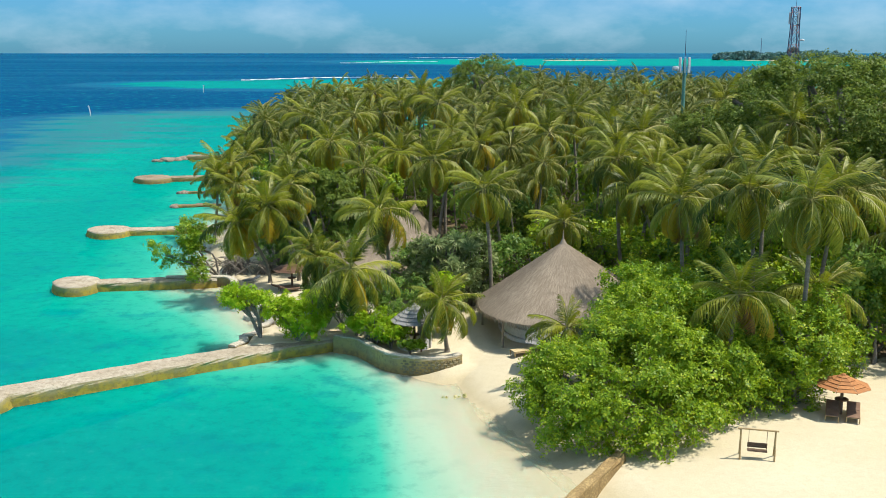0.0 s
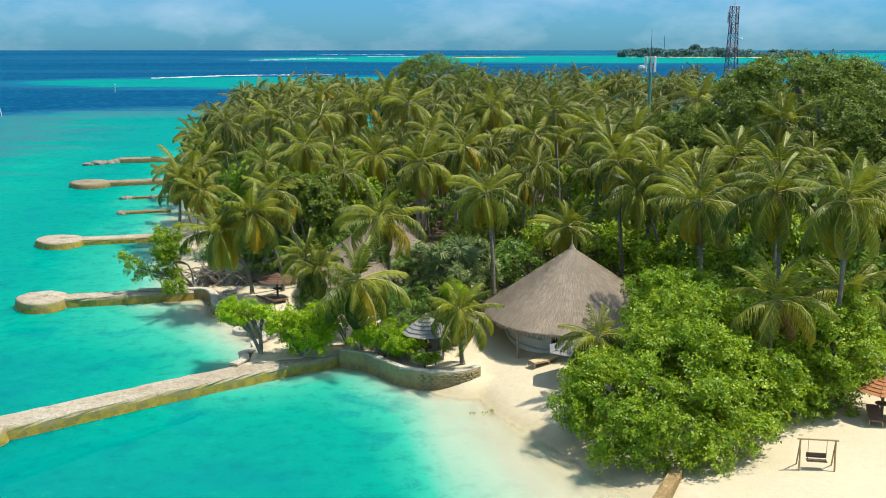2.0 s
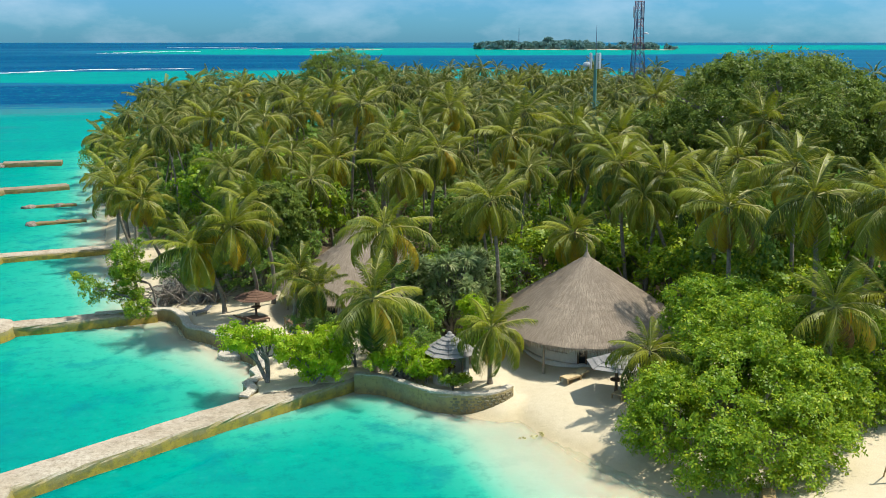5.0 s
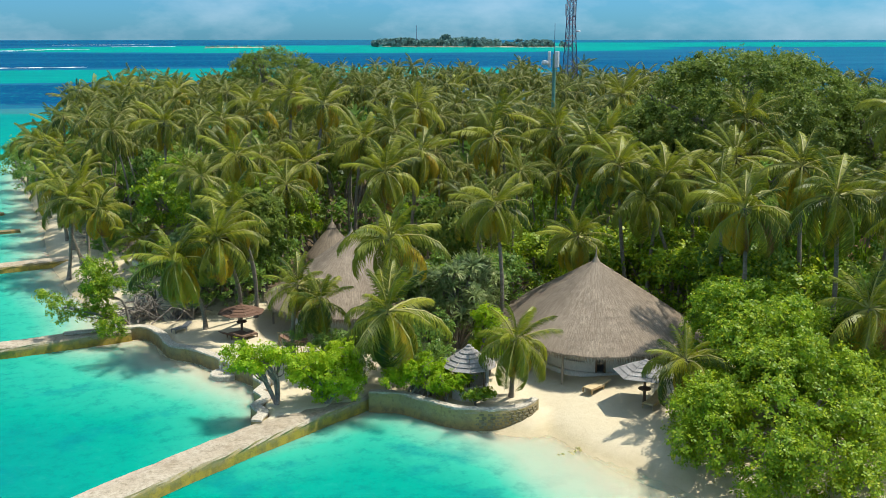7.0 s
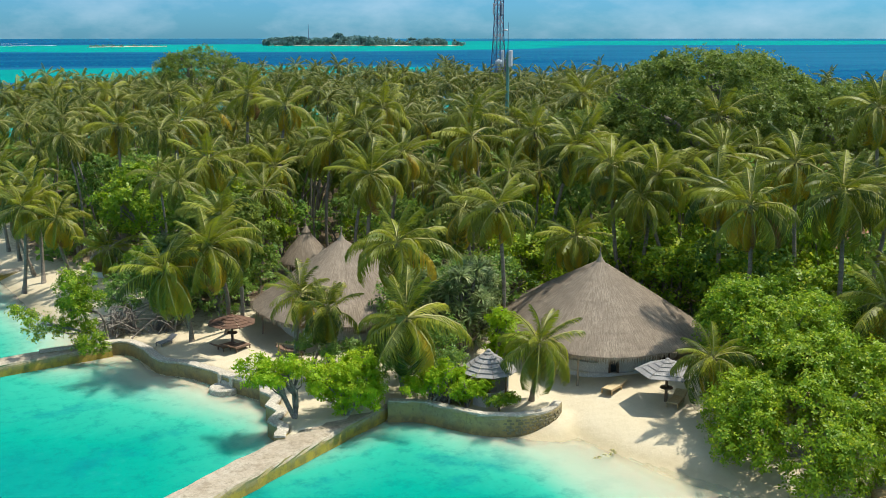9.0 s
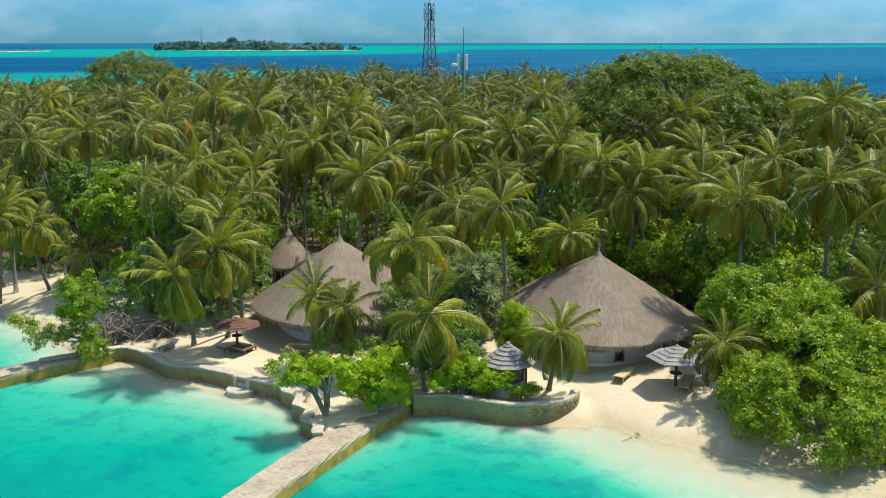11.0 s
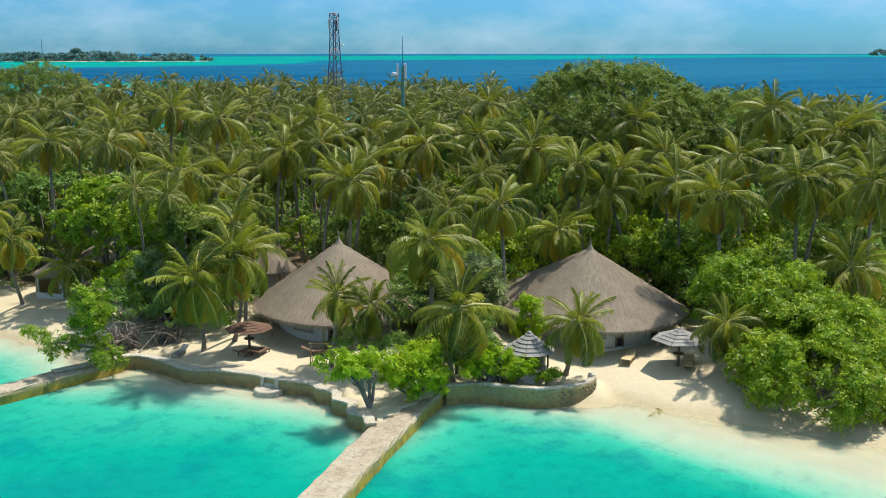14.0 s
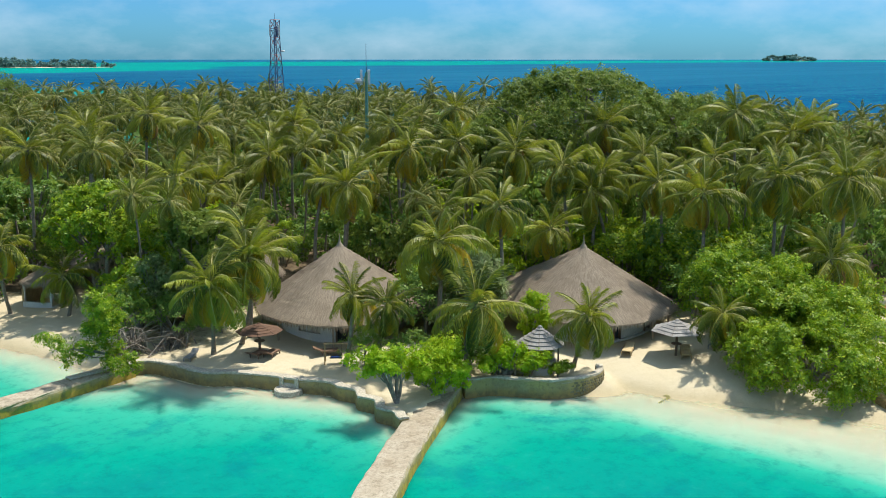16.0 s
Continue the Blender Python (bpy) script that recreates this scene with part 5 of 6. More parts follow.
for i, (x, y, z, R, mat, label) in enumerate(((-8.6, 107.4, 6.6, (4.8, 4.2, 3.4), M_BUSH, "bright green spreading tree among the palms"),
                                              (-15.0, 119.0, 6.4, (4.4, 4.0, 3.2), M_SHRUB, "leafy dark green tree behind the small beach"),
                                              (-12.5, 99.5, 5.6, (3.8, 3.4, 3.0), M_BUSH, "bright green tree behind the terrace"),
                                              (4.5, 118.0, 8.0, (4.4, 4.0, 3.4), M_DOME, "olive green tree deep in the grove"))):
    broad_tree("broad_tree", (x, y, 0.95), lumps(trng, (0, 0, z), R, 18, 0.9), 1700, 0.29, mat, label, "tree", 60 + i, 0.22, 4, 1)
broad_tree("broad_tree", (-15.4, 92.6, 0.95), scraps(63, (0, 0, 4.3), (1.9, 1.7, 1.9), 60, 0.42), 3000, 0.15, M_SILVER, "airy grey-green tree with fine leaves behind the terrace", "tree", 59, 0.12, 5, 3, 5, low=-1.0, tuft=0.4)
broad_tree("beach_heliotrope", (-20.4, 89.0, 0.95), scraps(56, (-2.1, -1.0, 3.3), (1.5, 1.4, 2.3), 66, 0.40) + scraps(57, (-3.9, -0.8, 1.8), (1.7, 1.1, 1.1), 18, 0.3) + scraps(58, (-5.6, -0.5, 2.8), (0.9, 0.6, 0.5), 9, 0.32)
           + scraps(59, (-1.4, -2.4, 0.6), (1.0, 0.7, 0.7), 10, 0.42), 3400, 0.15, M_BUSH,
           "overhanging green beach tree with bare twisted branches over the jetty", "tree", 50, 0.11, 5, 4, 7, low=-1.0, tuft=0.4)


def rosette_build(rng, leaves=34):
    """A tuft of long narrow strap leaves that arch and fold over."""
    b = Build()
    for i in range(leaves):
        a, up = i * 2.4 + rng.normal(0, 0.2), rng.uniform(0.1, 1.25)
        L, w = rng.uniform(0.75, 1.15), 0.045
        d = np.array((math.cos(a), math.sin(a), 0.0))
        n = np.array((-math.sin(a), math.cos(a), 0.0))
        p = [d * 0.04]
        for k in range(1, 4):
            up -= 0.42
            p.append(p[-1] + (d * math.cos(up + 0.4) + np.array((0, 0, math.sin(up + 0.4)))) * L / 3)
        v = []
        for q, h in zip(p, (w, w, w * 0.8, 0.006)):
            v += [q - n * h, q + n * h]
        b.add(v, [(2 * k, 2 * k + 1, 2 * k + 3, 2 * k + 2) for k in range(3)])
    return b


ROSETTES = [rosette_build(np.random.default_rng(700 + i)).mesh("leaf_rosette", M_SILVER) for i in range(3)]


def screw_pine(foot, radii, count, seed):
    """Pale forked stems, each ending in a rosette."""
    r = np.random.default_rng(seed)
    thing = tagged(empty("screw_pine", foot), "grey-green screw pine with pale forked stems beside the villa", "screw pine", "screw pines by the villas")
    b = Build()
    for i in range(count):
        d = r.normal(size=3)
        d /= np.linalg.norm(d)
        e = np.array((0, 0, radii[2] * 1.25)) + d * np.array(radii) * r.uniform(0.6, 1.0)
        e[2] = max(e[2], 0.8)
        m = e * np.array((0.4, 0.4, 0.55)) + r.normal(0, 0.15, 3)
        p = rough_path([(0, 0, -0.2), m, e], 0.7)
        b.tube(p, np.linspace(0.09, 0.035, len(p)), 5)
        ob = new("leaf_rosette", ROSETTES[i % 3])
        ob.parent = thing
        k = r.uniform(0.75, 1.15)
        ob.matrix_basis = Matrix.Translation(Vector(e)) @ Euler((r.normal(0, 0.35), r.normal(0, 0.35), r.uniform(0, 6.28))).to_matrix().to_4x4() @ Matrix.Scale(k, 4)
    part("stem", b, M_WOODY, thing, smooth=True)
    part("undergrowth", cloud_mesh("undergrowth", r, [((0, 0, radii[2] * 1.2), np.array(radii) * 0.8)], 420, 0.3, M_SILVER, 5, tuft=0.5), None, thing)


for i, (x, y, rx, rz, n) in enumerate(((0.3, 74.6, 2.3, 3.0, 64), (2.4, 76.4, 2.0, 2.9, 50), (-1.2, 76.6, 2.0, 2.7, 46), (2.6, 79.6, 1.8, 2.5, 30))):
    screw_pine((x, y, 0.9), (rx, rx, rz), n, 720 + i)


def tangle(place, size, count, seed, label):
    """A thicket of bare bent branches."""
    r = np.random.default_rng(seed)
    thing = tagged(empty("branch_tangle", place), label, "dead branches")
    for _ in range(count):
        a = np.array((r.normal(0, 0.35) * size[0], r.normal(0, 0.4) * size[1], 0.0))
        e = np.array((r.normal(0, 0.5) * size[0], r.normal(0, 0.5) * size[1], r.uniform(0.3, 1) * size[2]))
        m = (a + e) / 2 + np.array((r.normal(0, 0.3), r.normal(0, 0.3), r.uniform(0.1, 0.5) * size[2]))
        p = rough_path([a, m, e], 0.4)
        part("branch", Build().tube(p, np.linspace(0.06, 0.02, len(p)), 5), M_WOODY, thing, smooth=True)
    return thing


tangle((-19.2, 90.2, 0.9), (2.6, 1.6, 2.0), 70, 1, "tangle of bare grey branches under the beach trees")
tangle((-16.2, 89.6, 0.9), (1.8, 1.2, 1.6), 48, 2, "tangle of bare grey branches behind the sea wall")
tangle((-4.6, 67.6, 1.0), (1.2, 0.7, 1.0), 42, 3, "bare brown twigs under the bush by the wall")


# ---- villas ----
def oval(left, right, front, back, power=2.4, taper=2.0):
    """The plan of a roof: how far its eave is from the tip in each direction; a low taper draws the back to a point."""
    def reach(a):
        c, t = np.cos(a), np.sin(a)
        k = np.where(t < 0, power, power + (taper - power) * np.minimum(1, 2 * np.abs(t)))
        u = np.abs(c) / np.where(c < 0, left, right)
        v = np.abs(t) / np.where(t < 0, front, back)
        return (u ** k + v ** k) ** (-1 / k)
    return reach


def fit_plan(build, R, reach):
    """Spreads a round build to the plan of the roof."""
    if reach:
        for v in build.v:
            v[:, :2] *= (reach(np.arctan2(v[:, 1], v[:, 0])) / R)[:, None]
    return build


def thatch_roof(R, eave, apex, rng, mat, fine=0.075):
    """A cone of layered palm thatch: rows of overlapping thin tufts with a ragged eave."""
    b = Build()
    b.lathe([(R * 0.97, eave - 0.02), (R * 0.5, eave + (apex - eave) * 0.5), (0.02, apex)], 48)
    rows = int(R * 0.8 / fine)
    rise = apex - eave
    t, a = [], []
    for i in range(rows):
        n = max(12, int(2 * math.pi * R * (1 - i / rows) / fine))
        t.append(np.full(n, i / rows))
        a.append(2 * math.pi * (np.arange(n) + rng.uniform(-0.5, 0.5, n)) / n)
    t, a = np.concatenate(t), np.concatenate(a)
    k = len(t)
    t = np.clip(t + rng.uniform(-1.5, 1.5, k) / rows, 0, 0.985)
    t2 = np.minimum(t + rng.uniform(0.35, 0.65, k) / R, 1.0)
    lift = rng.uniform(0.012, 0.055, k) + 0.008 * np.sin(t * rows * 0.9)
    half = fine * 0.42 * rng.uniform(0.5, 1.3, k)
    lean = rng.normal(0, 0.03, k)
    def corner(tt, dz, sign, wide, turn):
        r = R * (1 - tt) + 0.04
        ang = a + turn / np.maximum(r, 0.3) + sign * wide / np.maximum(r, 0.25)
        return np.stack([r * np.cos(ang), r * np.sin(ang), eave + rise * tt + dz], 1)
    quads = np.stack([corner(t, lift, -1, half * 0.6, lean), corner(t, lift, 1, half * 0.6, lean), corner(t2, 0.012, 1, half, 0 * lean), corner(t2, 0.012, -1, half, 0 * lean)], 1)
    b.add(quads.reshape(-1, 3), [(4 * i, 4 * i + 1, 4 * i + 2, 4 * i + 3) for i in range(k)])
    # fringe that hangs from the eave
    n = int(2 * math.pi * R / 0.045)
    ang = 2 * math.pi * (np.arange(n) + rng.uniform(-0.5, 0.5, n)) / n
    ro = R + rng.uniform(-0.08, 0.12, n)
    drop = rng.uniform(0.10, 0.36, n)
    da = 0.035 / R
    tri = np.stack([np.stack([ro * np.cos(ang - da), ro * np.sin(ang - da), np.full(n, eave + 0.14)], 1), np.stack([ro * np.cos(ang + da), ro * np.sin(ang + da), np.full(n, eave + 0.14)], 1),
                    np.stack([(ro + 0.02) * np.cos(ang), (ro + 0.02) * np.sin(ang), eave - drop], 1)], 1)
    return b.add(tri.reshape(-1, 3), [(3 * i, 3 * i + 1, 3 * i + 2) for i in range(n)])


def curved_panel(r, thick, z0, z1, a0, a1, sides=10):
    """A piece of a round wall."""
    a = np.linspace(a0, a1, sides)
    v = []
    for t in a:
        for rr, z in ((r, z0), (r, z1), (r - thick, z1), (r - thick, z0)):
            v.append((rr * math.cos(t), rr * math.sin(t), z))
    f = [(i * 4 + j, i * 4 + (j + 1) % 4, i * 4 + 4 + (j + 1) % 4, i * 4 + 4 + j) for i in range(sides - 1) for j in range(4)]
    f += [(0, 1, 2, 3), tuple(4 * (sides - 1) + k for k in (3, 2, 1, 0))]
    return Build().add(v, f)


def villa(place, R, eave, apex, turn, rng, label, openings, reach=None, fine=0.062):
    """Round villa: white curved wall with barred windows and doors, under a thatched cone. Heights above its floor."""
    def piece(name, build, *more):
        return part(name, fit_plan(build, R, reach), *more)
    thing = tagged(empty("villa", place, turn), label, "villa", "round thatched villas")
    rw, top = max(R - 2.1, 0.6 * R), max(eave + 0.6, 2.35)
    piece("roof", thatch_roof(R, eave, apex, rng, M_THATCH, fine), M_THATCH, thing, "thick layered roof of grey sun-bleached palm thatch")
    piece("finial", Build().lathe([(0.42, apex - 0.30), (0.24, apex - 0.02), (0.10, apex + 0.22), (0.05, apex + 0.45), (0.03, apex + 0.85), (0.005, apex + 0.87)], 10), M_THATCH, thing, "slim grey pole at the tip of the roof")
    edges = sorted(openings)
    for i, (a0, a1, kind) in enumerate(edges):
        nxt = edges[(i + 1) % len(edges)][0] + (360 if i == len(edges) - 1 else 0)
        piece("wall", curved_panel(rw, 0.2, -0.4, top, radians(a1), radians(nxt), max(4, int((nxt - a1) / 5))), M_PLASTER, thing)
        am = radians((a0 + a1) / 2)
        if kind == "window":
            piece("wall", curved_panel(rw, 0.2, -0.4, 0.62, radians(a0), radians(a1), 8), M_PLASTER, thing)
            w = piece("window", curved_panel(rw - 0.12, 0.03, 0.62, top, radians(a0), radians(a1), 8), M_CURTAIN, thing, "pale curtains behind slim white bars")
            piece("sill", curved_panel(rw + 0.10, 0.34, 0.60, 0.70, radians(a0), radians(a1), 8), M_PLASTER, w)
            n = max(3, int((a1 - a0) * radians(1) * rw / 0.42))
            for k in range(n + 1):
                a = radians(a0 + (a1 - a0) * k / n)
                piece("bar", Build().box((rw * math.cos(a) * 0.995, rw * math.sin(a) * 0.995, (0.7 + top) / 2), (0.07, 0.07, top - 0.7), a), M_PLASTER, w)
        else:
            d = piece("door", curved_panel(rw - 0.12, 0.05, 0.02, 2.05, radians(a0), radians(a1), 6), M_GLASS if kind == "glass" else M_DARKWOOD, thing,
                     "dark glazed doorway" if kind == "glass" else "dark timber door")
            piece("frame", curved_panel(rw + 0.03, 0.2, 2.05, 2.2, radians(a0), radians(a1), 6), M_DARKWOOD, d)
            piece("wall", curved_panel(rw, 0.2, 2.2, top, radians(a0), radians(a1), 6), M_PLASTER, thing)
            for a in (a0, a1):
                piece("post", Build().box((rw * math.cos(radians(a)), rw * math.sin(radians(a)), 1.05), (0.22, 0.12, 2.1), radians(a), bevel=0.02), M_DARKWOOD, d)
    # veranda posts under the eave
    for a in np.arange(0, 360, 45):
        x, y = (R - 0.5) * math.cos(radians(a)), (R - 0.5) * math.sin(radians(a))
        piece("veranda_post", Build().tube([(x, y, -0.4), (x, y, 1.0), (x, y, eave + 0.25)], [0.09, 0.08, 0.085], 8), M_THATCH, thing, "peeled timber post")
    piece("plinth", Build().lathe([(rw + 0.25, -0.5), (rw + 0.25, 0.02), (rw + 0.18, 0.08), (0.01, 0.08)], 40), M_PLASTER, thing)
    return thing


hrng = np.random.default_rng(3)
villa((8.75, 71.2, 1.3), 7.35, 1.58, 6.15, 0, hrng, "round white villa under a broad grey thatched cone roof",
      [(211, 236, "window"), (244, 250, "glass"), (285, 297, "glass"), (30, 60, "window"), (140, 165, "window")],
      oval(6.2, 6.9, 6.9, 9.6, 2.4, 1.5))
villa((-4.4, 84.7, 1.1), 7.0, 1.75, 6.5, 0, hrng, "round white villa with barred windows under a tall thatched roof",
      [(186, 212, "window"), (226, 236, "glass"), (258, 275, "window"), (320, 340, "window"), (60, 80, "door")],
      oval(6.5, 7.0, 6.9, 7.4, 2.3, 1.8))
villa((-2.8, 97.9, 0.9), 2.4, 2.1, 4.95, 0, hrng, "small thatched outbuilding behind the villa", [(200, 225, "door"), (300, 330, "window")])
villa((-17.3, 149.0, 0.9), 5.5, 2.6, 6.2, 0, hrng, "distant thatched villa half hidden by palms", [(180, 205, "door"), (230, 260, "window")], None, 0.14)
villa((-8.6, 113.0, 0.9), 4.6, 2.2, 4.6, 0, hrng, "thatched villa deep among the palms", [(180, 205, "door"), (230, 260, "window")], None, 0.14)


def hip_house(place, size, wall_h, roof_h, turn, label, mat):
    thing = tagged(empty("bungalow", place, turn), label, "bungalow")
    sx, sy = size
    part("wall", Build().box((0, 0, wall_h / 2 - 0.2), (sx, sy, wall_h + 0.4)), M_PLASTER, thing)
    ex, ey, r = sx / 2 + 0.7, sy / 2 + 0.7, max(0.0, (sx - sy) / 2)
    v = [(-ex, -ey, wall_h - 0.2), (ex, -ey, wall_h - 0.2), (ex, ey, wall_h - 0.2), (-ex, ey, wall_h - 0.2), (-r, 0, wall_h + roof_h), (r, 0, wall_h + roof_h)]
    v += [(x, y, z - 0.16) for x, y, z in v[:4]]
    part("roof", Build().add(v, [(0, 1, 5, 4), (1, 2, 5), (2, 3, 4, 5), (3, 0, 4), (0, 6, 7, 1), (1, 7, 8, 2), (2, 8, 9, 3), (3, 9, 6, 0), (6, 9, 8, 7)]), mat, thing)
    part("door", Build().box((0, -sy / 2 - 0.02, 1.0), (1.0, 0.06, 2.0), bevel=0.02), M_DARKWOOD, thing)
    for x in (-sx * 0.3, sx * 0.3):
        part("window", Build().box((x, -sy / 2 - 0.02, 1.4), (1.1, 0.06, 1.0), bevel=0.02), M_GLASS, thing)
    return thing


hip_house((39.5, 77.8, 0.9), (7, 6), 3.2, 2.6, 35, "bungalow with a weathered brown roof among the palms", M_THATCH_RED)
hip_house((51.0, 73.0, 0.9), (8, 6), 3.0, 2.2, 30, "bungalow with a weathered brown roof behind the trees", M_THATCH_RED)


def pavilion(place, turn):
    thing = tagged(empty("beach_pavilion", place, turn), "small open beach pavilion with thatched roof and white walls", "pavilion")
    part("roof", thatch_roof(2.1, 2.2, 3.5, hrng, M_THATCH), M_THATCH, thing)
    for x in (-1.4, 1.4):
        for y in (-1.2, 1.2):
            part("post", Build().box((x, y, 1.05), (0.16, 0.16, 2.5), bevel=0.02), M_PLASTER, thing)
    for y, w in ((1.3, 3.0),):
        part("low_wall", Build().box((0, y, 0.9), (w, 0.18, 1.8), bevel=0.03), M_TEAK, thing)
    for x in (-1.5, 1.5):
        part("low_wall", Build().box((x, 0, 0.3), (0.18, 2.6, 0.8), bevel=0.03), M_PLASTER, thing)
    part("floor_slab", Build().box((0, 0, -0.05), (3.4, 3.0, 0.3), bevel=0.05), M_PLASTER, thing)
    part("low_wall", Build().box((0, -1.4, 0.15), (3.2, 0.18, 0.4), bevel=0.03), M_PLASTER, thing)


pavilion((-17.3, 108.0, 0.95), 215 + 180)


# ---- parasols, loungers and other things on the beach ----
def parasol(place, R, eave, apex, sides, mat, label, turn=0.0, tiers=5, base=None):
    """A fixed sunshade: tapered shingle boards in rings on a timber pole."""
    place = (place[0], place[1], ground_z(place[0], place[1]))
    thing = tagged(empty("beach_parasol", place, turn), label, "parasol", "shingled sunshades on the beach")
    part("pole", Build().tube([(0, 0, -0.3), (0, 0, 1.2), (0, 0, apex - 0.05)], [0.10, 0.085, 0.07], 10), M_DARKWOOD, thing)
    part("shelf", Build().lathe([(0.01, 0.84), (0.36, 0.84), (0.38, 0.87), (0.36, 0.90), (0.01, 0.90)], 16), M_DARKWOOD, thing)
    for k in range(sides):
        a = 2 * math.pi * k / sides
        part("rafter", Build().tube([(0.06 * math.cos(a), 0.06 * math.sin(a), apex - 0.14), (0.96 * R * math.cos(a), 0.96 * R * math.sin(a), eave - 0.06)], 0.03, 5), M_DARKWOOD, thing)
    for i in range(tiers):
        t0, t1 = i / tiers, (i + 1) / tiers
        for k in range(sides):
            a0, a1 = 2 * math.pi * k / sides, 2 * math.pi * (k + 1) / sides
            top, low = max(0.03, R * t0 - 0.06), R * t1 + 0.03
            zt, zl = apex + (eave - apex) * t0 + 0.004, apex + (eave - apex) * t1 + 0.018
            e = 0.012
            v = []
            for r, z in ((top, zt), (low, zl)):
                for a in (a0 + e, a1 - e):
                    for dz in (0, -0.014):
                        v.append((r * math.cos(a), r * math.sin(a), z + dz))
            f = [(0, 2, 6, 4), (1, 5, 7, 3), (0, 4, 5, 1), (2, 3, 7, 6), (4, 6, 7, 5), (0, 1, 3, 2)]
            part("shingle", Build().add(v, f), mat, thing)
    part("cap", Build().lathe([(0.16, apex - 0.03), (0.10, apex + 0.04), (0.01, apex + 0.07)], sides), mat, thing)
    return thing


parasol((7.05, 61.75, 1.0), 1.85, 1.85, 2.6, 6, M_GREYWOOD, "hexagonal sunshade of silvery grey shingles on a timber pole", 20)
parasol((-1.9, 66.9, 1.0), 1.65, 1.9, 3.1, 10, M_GREYWOOD, "round sunshade of grey boards over a garden shower", 0, 6)
parasol((22.1, 52.85, 1.0), 1.45, 1.68, 2.3, 8, M_REDWOOD, "octagonal sunshade of orange-brown shingles above two loungers", 10)
parasol((-12.9, 83.6, 1.0), 1.65, 1.6, 2.15, 8, M_BROWNWOOD, "low sunshade of reddish-brown shingles in the shade of palms", 5)


def shower_wall():
    thing = tagged(empty("garden_shower", (-1.9, 66.9, 0.95)), "curved white plastered shower wall below a sunshade", "shower")
    part("screen", curved_panel(1.15, 0.16, -0.2, 0.75, radians(190), radians(330), 14), M_PLASTER, thing)
    part("screen", curved_panel(1.2, 0.16, -0.2, 1.5, radians(-20), radians(80), 10), M_PLASTER, thing)
    part("post", Build().tube([(0.5, -1.2, -0.2), (0.5, -1.2, 1.9)], 0.06, 8), M_DARKWOOD, thing)


shower_wall()


def lounger(place, turn, frame_mat, pad_mat, label, back=28):
    """Wooden sun lounger: slatted bed, raised back, legs and a thin pad. It lies along its own x axis, the head at +x."""
    place = (place[0], place[1], ground_z(place[0], place[1]) + 0.02)
    thing = tagged(empty("sun_lounger", place, turn), label, "sun lounger", "loungers on the sand")
    for y in (-0.30, 0.30):
        part("rail", Build().box((-0.28, y, 0.30), (1.35, 0.06, 0.08), bevel=0.015), frame_mat, thing)
    for x in (-0.88, 0.32):
        for y in (-0.30, 0.30):
            part("leg", Build().box((x, y, 0.13), (0.07, 0.06, 0.30), bevel=0.01), frame_mat, thing)
    for k in range(9):
        part("slat", Build().box((-0.88 + k * 0.145, 0, 0.35), (0.10, 0.64, 0.025), bevel=0.006), frame_mat, thing)
    c, s = math.cos(radians(back)), math.sin(radians(back))
    part("backrest", Build().box((0.38 + 0.36 * c, 0, 0.36 + 0.36 * s), (0.74, 0.64, 0.04), bevel=0.01, tilt=(0, -back, 0)), frame_mat, thing)
    part("pad", Build().box((-0.28, 0, 0.395), (1.28, 0.60, 0.06), bevel=0.02), pad_mat, thing)
    thing.scale = (0.95, 1.1, 0.8)
    part("back_pad", Build().box((0.36 + 0.36 * c, 0, 0.415 + 0.36 * s), (0.74, 0.60, 0.06), bevel=0.02, tilt=(0, -back, 0)), pad_mat, thing)
    return thing


lounger((5.5, 64.7, 1.0), 25, M_TEAK, M_CUSHION, "teak sun lounger with a tan pad standing in the sun", 15)
lounger((7.35, 61.15, 1.0), 34, M_TEAK, M_CUSHION, "tan sun lounger beside the pole of the grey sunshade", 24)
lounger((21.5, 52.5, 1.0), 68, M_TEAK, M_TEAK_DARK, "dark brown sun lounger under the orange sunshade")
lounger((22.55, 52.25, 1.0), 68, M_TEAK, M_TEAK_DARK, "dark brown sun lounger under the orange sunshade")
lounger((-13.6, 83.0, 1.0), 200, M_DARKWOOD, M_TEAK_DARK, "dark wooden lounger piled beside the low sunshade")
lounger((-12.9, 82.4, 1.0), 205, M_DARKWOOD, M_TEAK_DARK, "dark wooden lounger beside the low sunshade")
lounger((10.2, 60.35, 1.0), 12, M_GREYWOOD, M_GREYWOOD, "pale grey lounger in the palm shade", 30)
lounger((-16.9, 86.2, 1.0), 33, M_GREYWOOD, M_GREYWOOD, "pale grey lounger under a leaning palm", 30).scale = (0.8, 0.8, 0.7)


